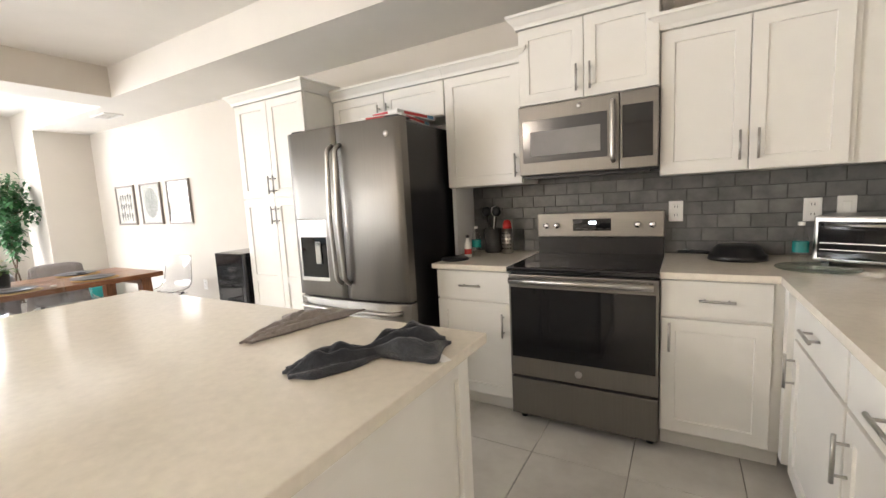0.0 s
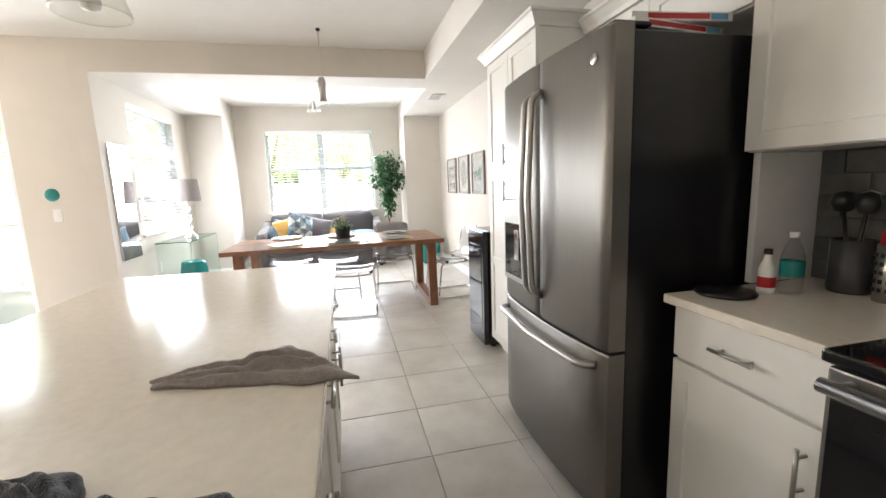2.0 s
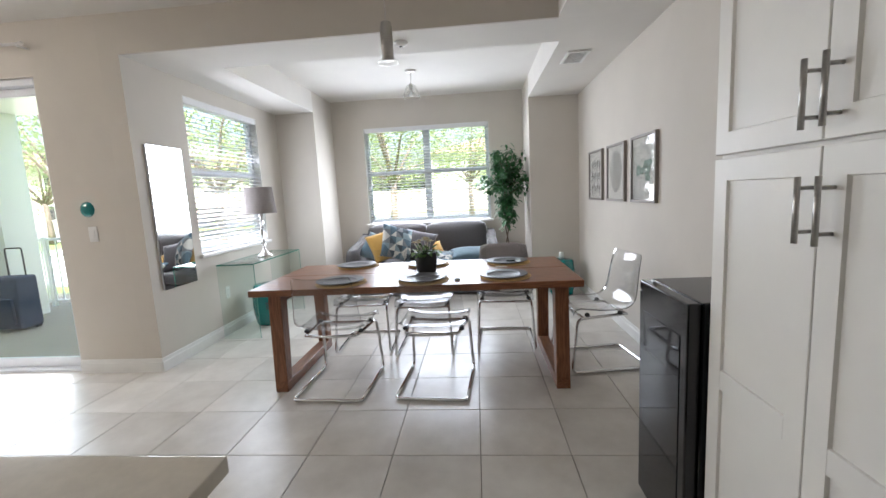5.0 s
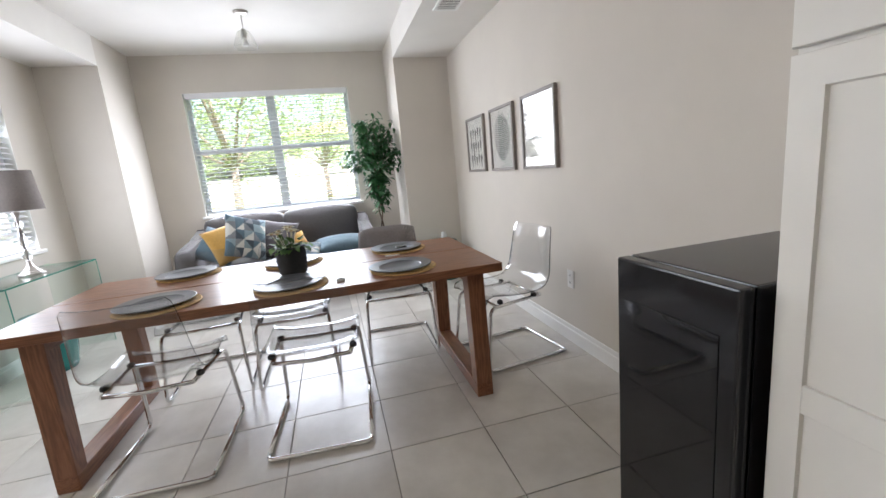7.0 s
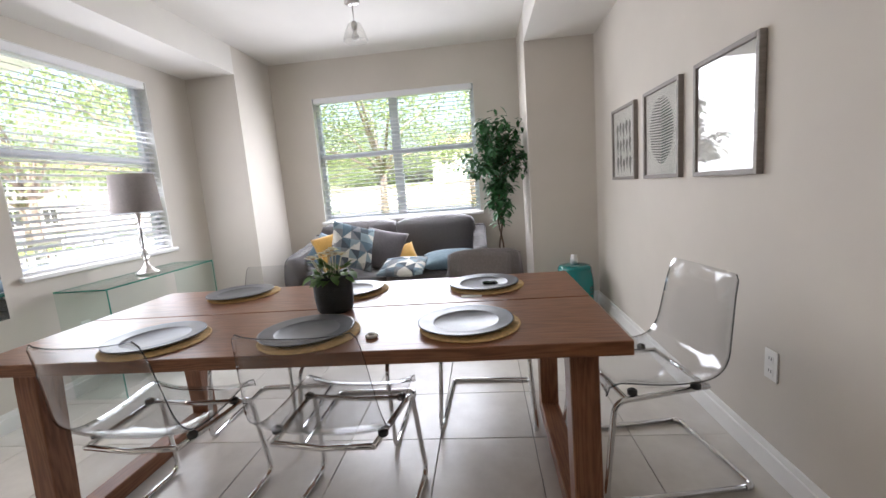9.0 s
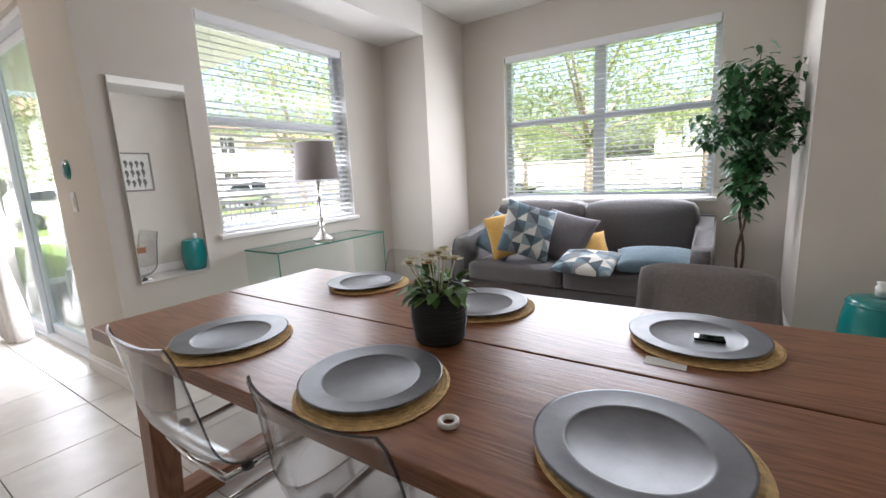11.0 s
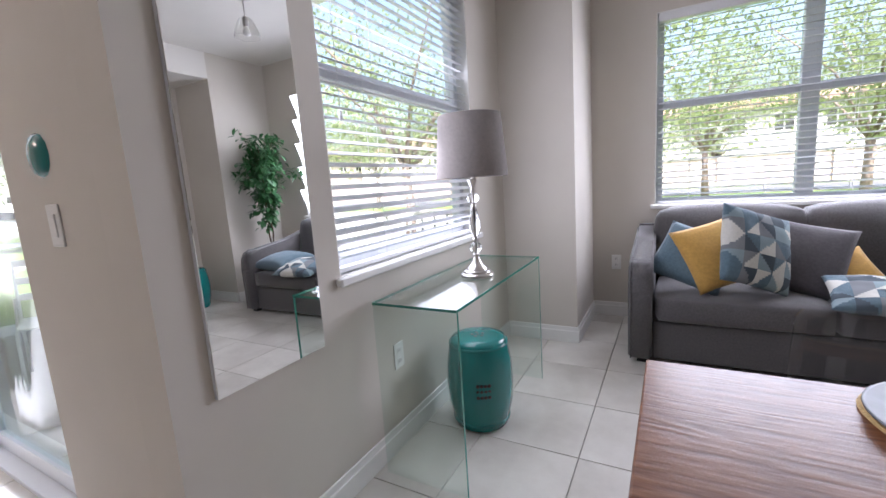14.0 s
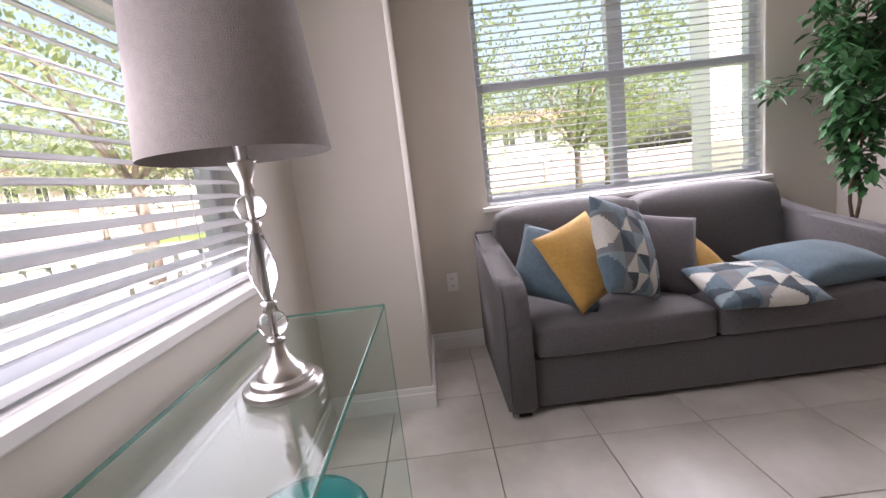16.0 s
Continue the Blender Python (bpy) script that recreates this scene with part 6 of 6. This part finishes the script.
lg = thing("suitcase", "upright navy blue suitcase standing on the patio", "suitcase", (-6.1, -3.75, -0.03))
part("shell", boxes(((-0.13, -0.21, 0.05), (0.13, 0.21, 0.66)), bevel=0.04, seg=3), LUGGAGE, lg)
part("pocket", boxes(((0.13, -0.16, 0.12), (0.165, 0.16, 0.42)), bevel=0.012, seg=2), LUGGAGE, lg)
part("pull_handle", tube(bmesh.new(), round_path([(-0.09, -0.11, 0.64), (-0.09, -0.11, 0.98), (-0.09, 0.11, 0.98), (-0.09, 0.11, 0.64)], 0.03), 0.009, 8), GREYGLASS, lg)
for y in (-0.16, 0.16):
    part("wheel", lathe(bmesh.new(), [(0, -0.012), (0.028, -0.012), (0.028, 0.012), (0, 0.012)], 14), RUBBER, lg).matrix_basis = pose(-0.09, y, 0.028, 90)


def patio_chair(at):
    c = thing("patio_chair", "white metal patio chair with slatted seat", "chair", at, "patio chairs")
    for k in range(6):
        part("slat", boxes(((-0.2, -0.2 + k * 0.07, 0.43), (0.2, -0.15 + k * 0.07, 0.445)), bevel=0.003), TRIM, c)
    for s in (-1, 1):
        part("leg", tube(bmesh.new(), [(s * 0.21, -0.21, 0), (s * 0.2, -0.18, 0.43)], 0.011, 8), TRIM, c)
        part("leg", tube(bmesh.new(), [(s * 0.21, 0.24, 0), (s * 0.2, 0.2, 0.43), (s * 0.19, 0.26, 0.88)], 0.011, 8), TRIM, c)
    for z in (0.6, 0.72, 0.85):
        part("back_slat", boxes(((-0.19, 0.215 + (z - 0.6) * 0.12, z - 0.025), (0.19, 0.227 + (z - 0.6) * 0.12, z + 0.025)), bevel=0.003), TRIM, c)
    return c


pc = patio_chair(Matrix.Translation((-5.5, -3.75, -0.03)) @ pose(0, 0, 0, 0, 0, 160))
copy_thing(pc, Matrix.Translation((-5.9, -5.0, -0.03)) @ pose(0, 0, 0, 0, 0, 20))


# ---- trees ----
def tree_build(at, height, spread, seed, clumps=140, per=46, label="broad leafy green street tree"):
    t = thing("tree", label, "tree", at, "street trees")
    r = random.Random(seed)
    tr = bmesh.new()
    fork = height * 0.28
    tube(tr, [(0, 0, 0), (0.06, 0.03, fork * 0.5), (0.0, 0.05, fork)], [height * 0.022, height * 0.017, height * 0.014], 9)
    tips = []
    for k in range(9):
        a, l = k * 2.4 + r.uniform(-0.4, 0.4), spread * r.uniform(0.6, 1.0)
        z = fork + (height - fork) * r.uniform(0.15, 0.95)
        e = Vector((l * math.cos(a), l * math.sin(a), z))
        mid = Vector((0.35 * e.x, 0.35 * e.y, fork + (z - fork) * 0.55))
        tube(tr, [(0, 0.05, fork * 0.96), mid, e], [height * 0.009, height * 0.005, height * 0.002], 6)
        tips += [(mid + e) / 2, e, mid]
    verts, faces = [], []
    for k in range(clumps):
        c = Vector(r.choice(tips)) + Vector((r.gauss(0, 0.22), r.gauss(0, 0.22), r.gauss(0, 0.14))) * spread
        for q in range(per):
            p = c + Vector((r.gauss(0, 1), r.gauss(0, 1), r.gauss(0, 0.7))) * spread * 0.12
            d = Vector((r.uniform(-1, 1), r.uniform(-1, 1), r.uniform(-1, 0.6))).normalized()
            s = d.orthogonal().normalized()
            l = r.uniform(0.08, 0.16)
            i = len(verts)
            verts += [p, p + d * l * 0.5 + s * l * 0.3, p + d * l, p + d * l * 0.5 - s * l * 0.3]
            faces.append((i, i + 1, i + 2, i + 3))
    part("trunk", tr, TREEBARK, t)
    me = bpy.data.meshes.new("crown")
    me.from_pydata([tuple(v) for v in verts], [], faces)
    me.materials.append(FOLIAGE)
    crn = new("crown", me)
    crn.parent = t
    return t


t1 = tree_build((-16.5, -1.2, GZ), 7.2, 3.4, 1)
t2 = tree_build((-19.0, 4.6, GZ), 6.6, 3.2, 2)
t3 = tree_build((-15.0, -12.0, GZ), 7.5, 3.6, 3)
for x, y, rz, m_, sc in ((-26, -7, 40, t2, 1), (-27, 9, 100, t1, 1), (-25.5, 1.5, 160, t3, 1), (-18, 12, 220, t3, 1), (-9.6, -14.5, 10, t2, 1), (-20.5, -19, 200, t1, 1), (-6, -24, 75, t3, 1), (-13, -5.5, 130, t2, 1), (-27, -17, 20, t3, 1), (-41, 3, 60, t1, 1), (-42, -11, 120, t2, 1), (-42, 16, 10, t3, 1), (-17, 20, 90, t1, 1), (-12.2, -19.5, 300, t1, 1)):
    copy_thing(m_, Matrix.Translation((x, y, GZ)) @ pose(0, 0, 0, 0, 0, rz))

gw = thing("garden_wall", "long pinkish rendered garden wall across the street", "wall", (-39, 0, GZ))
part("wall", boxes(((-0.15, -90, 0), (0.15, 90, 1.9))), PINKWALL, gw)
part("coping", boxes(((-0.22, -90, 1.9), (0.22, 90, 2.02))), CONCRETE, gw)
for k in range(30):
    part("pier", boxes(((0.151, -87 + k * 6, 0), (0.3, -86.5 + k * 6, 2.0))), PINKWALL, gw)


def house(at, w, d, floors, label, wallmat, seed):
    h = thing("house", label, "house", at, "houses across the street")
    H = floors * 2.9
    part("wall", boxes(((-w / 2, -d / 2, 0), (w / 2, d / 2, H))), wallmat, h)
    bm = bmesh.new()
    o = 0.5
    base = [bm.verts.new(p) for p in ((-w / 2 - o, -d / 2 - o, H), (w / 2 + o, -d / 2 - o, H), (w / 2 + o, d / 2 + o, H), (-w / 2 - o, d / 2 + o, H))]
    r1, r2 = bm.verts.new((-w / 2 + d / 2, 0, H + 1.9)), bm.verts.new((w / 2 - d / 2, 0, H + 1.9))
    for q in ((base[0], base[1], r2, r1), (base[2], base[3], r1, r2), (base[1], base[2], r2), (base[3], base[0], r1), tuple(base)):
        bm.faces.new(q)
    part("roof", bm, ROOF, h)
    for f in range(floors):
        n = int(w / 3)
        for k in range(n):
            for s in (-1, 1):
                x, z = -w / 2 + (k + 0.5) * w / n, f * 2.9 + 0.95
                y = s * d / 2
                win = part("window", boxes(((x - 0.7, min(y, y + s * 0.06), z - 0.08), (x + 0.7, max(y, y + s * 0.06), z)), ((x - 0.7, min(y, y + s * 0.06), z + 1.3), (x + 0.7, max(y, y + s * 0.06), z + 1.38)), ((x - 0.7, min(y, y + s * 0.06), z), (x - 0.62, max(y, y + s * 0.06), z + 1.3)), ((x + 0.62, min(y, y + s * 0.06), z), (x + 0.7, max(y, y + s * 0.06), z + 1.3)), ((x - 0.03, min(y, y + s * 0.05), z), (x + 0.03, max(y, y + s * 0.05), z + 1.3))), TRIM, h)
                part("pane", boxes(((x - 0.62, min(y, y + s * 0.02), z), (x + 0.62, max(y, y + s * 0.02), z + 1.3))), GREYGLASS, win)
    return h


house((-15.5, -37, GZ), 20, 10, 2, "two-storey pale stucco apartment house with hip roof", STUCCO, 1)
house(Matrix.Translation((-52, 8, GZ)) @ pose(0, 0, 0, 0, 0, 90), 22, 10, 2, "two-storey house behind the garden wall", CONCRETE, 2)
house(Matrix.Translation((-54, -26, GZ)) @ pose(0, 0, 0, 0, 0, 90), 20, 10, 2, "two-storey stucco house behind the garden wall", STUCCO, 3)
house((-42, -42, GZ), 18, 10, 2, "two-storey stucco house on the corner", PINKWALL, 4)


def car_build(at, label, paint):
    c = thing("car", label, "car", at, "parked cars")
    prof = [(-2.25, 0.45), (-2.28, 0.75), (-2.2, 0.98), (-1.95, 1.05), (-1.55, 1.55), (-1.2, 1.66), (0.35, 1.64), (0.95, 1.12), (1.9, 0.98), (2.2, 0.82), (2.27, 0.5), (2.2, 0.32), (-2.15, 0.32)]
    bm = bmesh.new()
    A = [bm.verts.new((x, -0.9 + (0.14 if z > 1.2 else 0), z)) for x, z in prof]
    B = [bm.verts.new((x, 0.9 - (0.14 if z > 1.2 else 0), z)) for x, z in prof]
    for k in range(len(prof)):
        bm.faces.new((A[k], A[(k + 1) % len(prof)], B[(k + 1) % len(prof)], B[k]))
    bm.faces.new(A)
    bm.faces.new(B)
    bmesh.ops.bevel(bm, geom=bm.edges[:], offset=0.05, segments=2, affect="EDGES")
    part("body", bm, paint, c, "", True)
    for s in (-1, 1):
        for pts in ([(-1.5, 1.12), (-1.35, 1.52), (-0.55, 1.57), (-0.55, 1.12)], [(-0.45, 1.12), (-0.45, 1.57), (0.3, 1.55), (0.75, 1.14)]):
            bm = bmesh.new()
            bm.faces.new([bm.verts.new((x, s * (0.915 - 0.15 * (z - 1.1) / 0.4), z)) for x, z in pts])
            bm.faces.new([bm.verts.new((x, s * (0.88 - 0.15 * (z - 1.1) / 0.4), z)) for x, z in pts][::-1])
            part("side_window", bm, BLACKGLASS, c)
        for x in (-1.4, 1.4):
            w = part("wheel", lathe(bmesh.new(), [(0, -0.1), (0.28, -0.1), (0.33, -0.08), (0.33, 0.08), (0.28, 0.1), (0, 0.1)], 24), RUBBER, c)
            w.matrix_basis = pose(x, s * 0.84, 0.33, 90)
            part("rim", lathe(bmesh.new(), [(0, -0.012), (0.2, -0.012), (0.21, 0.012), (0, 0.012)], 18, (0, 0, -0.1 * s)), STEEL, w)
        part("headlight", boxes(((2.16, s * 0.72 - 0.12, 0.70), (2.262, s * 0.72 + 0.12, 0.82)), bevel=0.02), CHROME, c)
        part("tail_light", boxes(((-2.295, s * 0.75 - 0.09, 0.75), (-2.2, s * 0.75 + 0.09, 0.95)), bevel=0.02), RED, c)
    return c


cr1 = car_build(Matrix.Translation((-9.9, -20.2, GZ + 0.02)) @ pose(0, 0, 0, 0, 0, 178), "white parked car at the kerb", CARPAINT)
copy_thing(cr1, Matrix.Translation((-17, -20.4, GZ + 0.02)) @ pose(0, 0, 0, 0, 0, 2))
copy_thing(cr1, Matrix.Translation((-27.5, -9, GZ + 0.02)) @ pose(0, 0, 0, 0, 0, 90))


# ---- tiles ----
def floor_tiles():
    P, J = 0.4525, 0.004
    fl = bpy.data.objects["floor"]
    x_lo, x_hi, y_lo, y_hi = XW, XE, YL, YN
    full = mesh_of(boxes(((J / 2, J / 2, -0.0079), (P - J / 2, P - J / 2, 0.0)), bevel=0.0015), TILE, "floor_tile")
    near, far = [], []
    i0, j0 = math.floor((x_lo + 2.775) / P), math.floor((y_lo - 1.69) / P)
    for i in range(i0, i0 + 23):
        for j in range(j0, j0 + 21):
            x, y = -2.775 + i * P, 1.69 + j * P
            a, b, c, d = max(x, x_lo), min(x + P, x_hi), max(y, y_lo), min(y + P, y_hi)
            if b - a < 0.03 or d - c < 0.03:
                continue
            if x + P < XS + 0.01 and y + P < YS + 0.01:
                continue
            (near if y > -2.6 and x < 0.6 else far).append((x, y, a, b, c, d))
    extra = near[300:]
    for x, y, a, b, c, d in near[:300]:
        if b - a > P - 0.001 and d - c > P - 0.001:
            me = full
        else:
            me = mesh_of(boxes(((a - x + J / 2, c - y + J / 2, -0.0079), (b - x - J / 2, d - y - J / 2, 0.0))), TILE, "cut_tile")
        t = new("floor_tile", me)
        t.parent, t.matrix_basis = fl, pose(x, y, 0)
    bm = boxes(*[((a + J / 2, c + J / 2, -0.0079), (b - J / 2, d - J / 2, 0.0)) for x, y, a, b, c, d in far + extra])
    rest = part("floor_tiles", bm, TILE, fl)
    rest["kind"] = "stuff"


def splash_tiles():
    sp = setting("backsplash", boxes(((-1.209, YN - 0.008, 0.9145), (XE - 0.001, YN - 0.001, 1.42))), SPLASHGROUT, "dark grey glazed brick-tile backsplash", "backsplash")
    w, h, j = 0.152, 0.076, 0.003
    full = mesh_of(boxes(((0, -0.004, 0), (w - j, 0.004, h - j)), bevel=0.0015), SPLASH, "tile")
    for r in range(7):
        z = 0.916 + r * h
        x = -1.207 - (w / 2 if r % 2 else 0)
        while x < XE - 0.01:
            a, b = max(x, -1.207), min(x + w - j, XE - 0.002)
            if b - a > 0.02:
                top = min(h - j, 1.418 - z)
                me = full if b - a > w - j - 0.001 and top > h - j - 0.001 else mesh_of(boxes(((a - x, -0.004, 0), (b - x, 0.004, top))), SPLASH, "cut_tile")
                t = new("tile", me)
                t.parent, t.matrix_basis = sp, pose(x, YN - 0.009, z)
            x += w


floor_tiles()
splash_tiles()
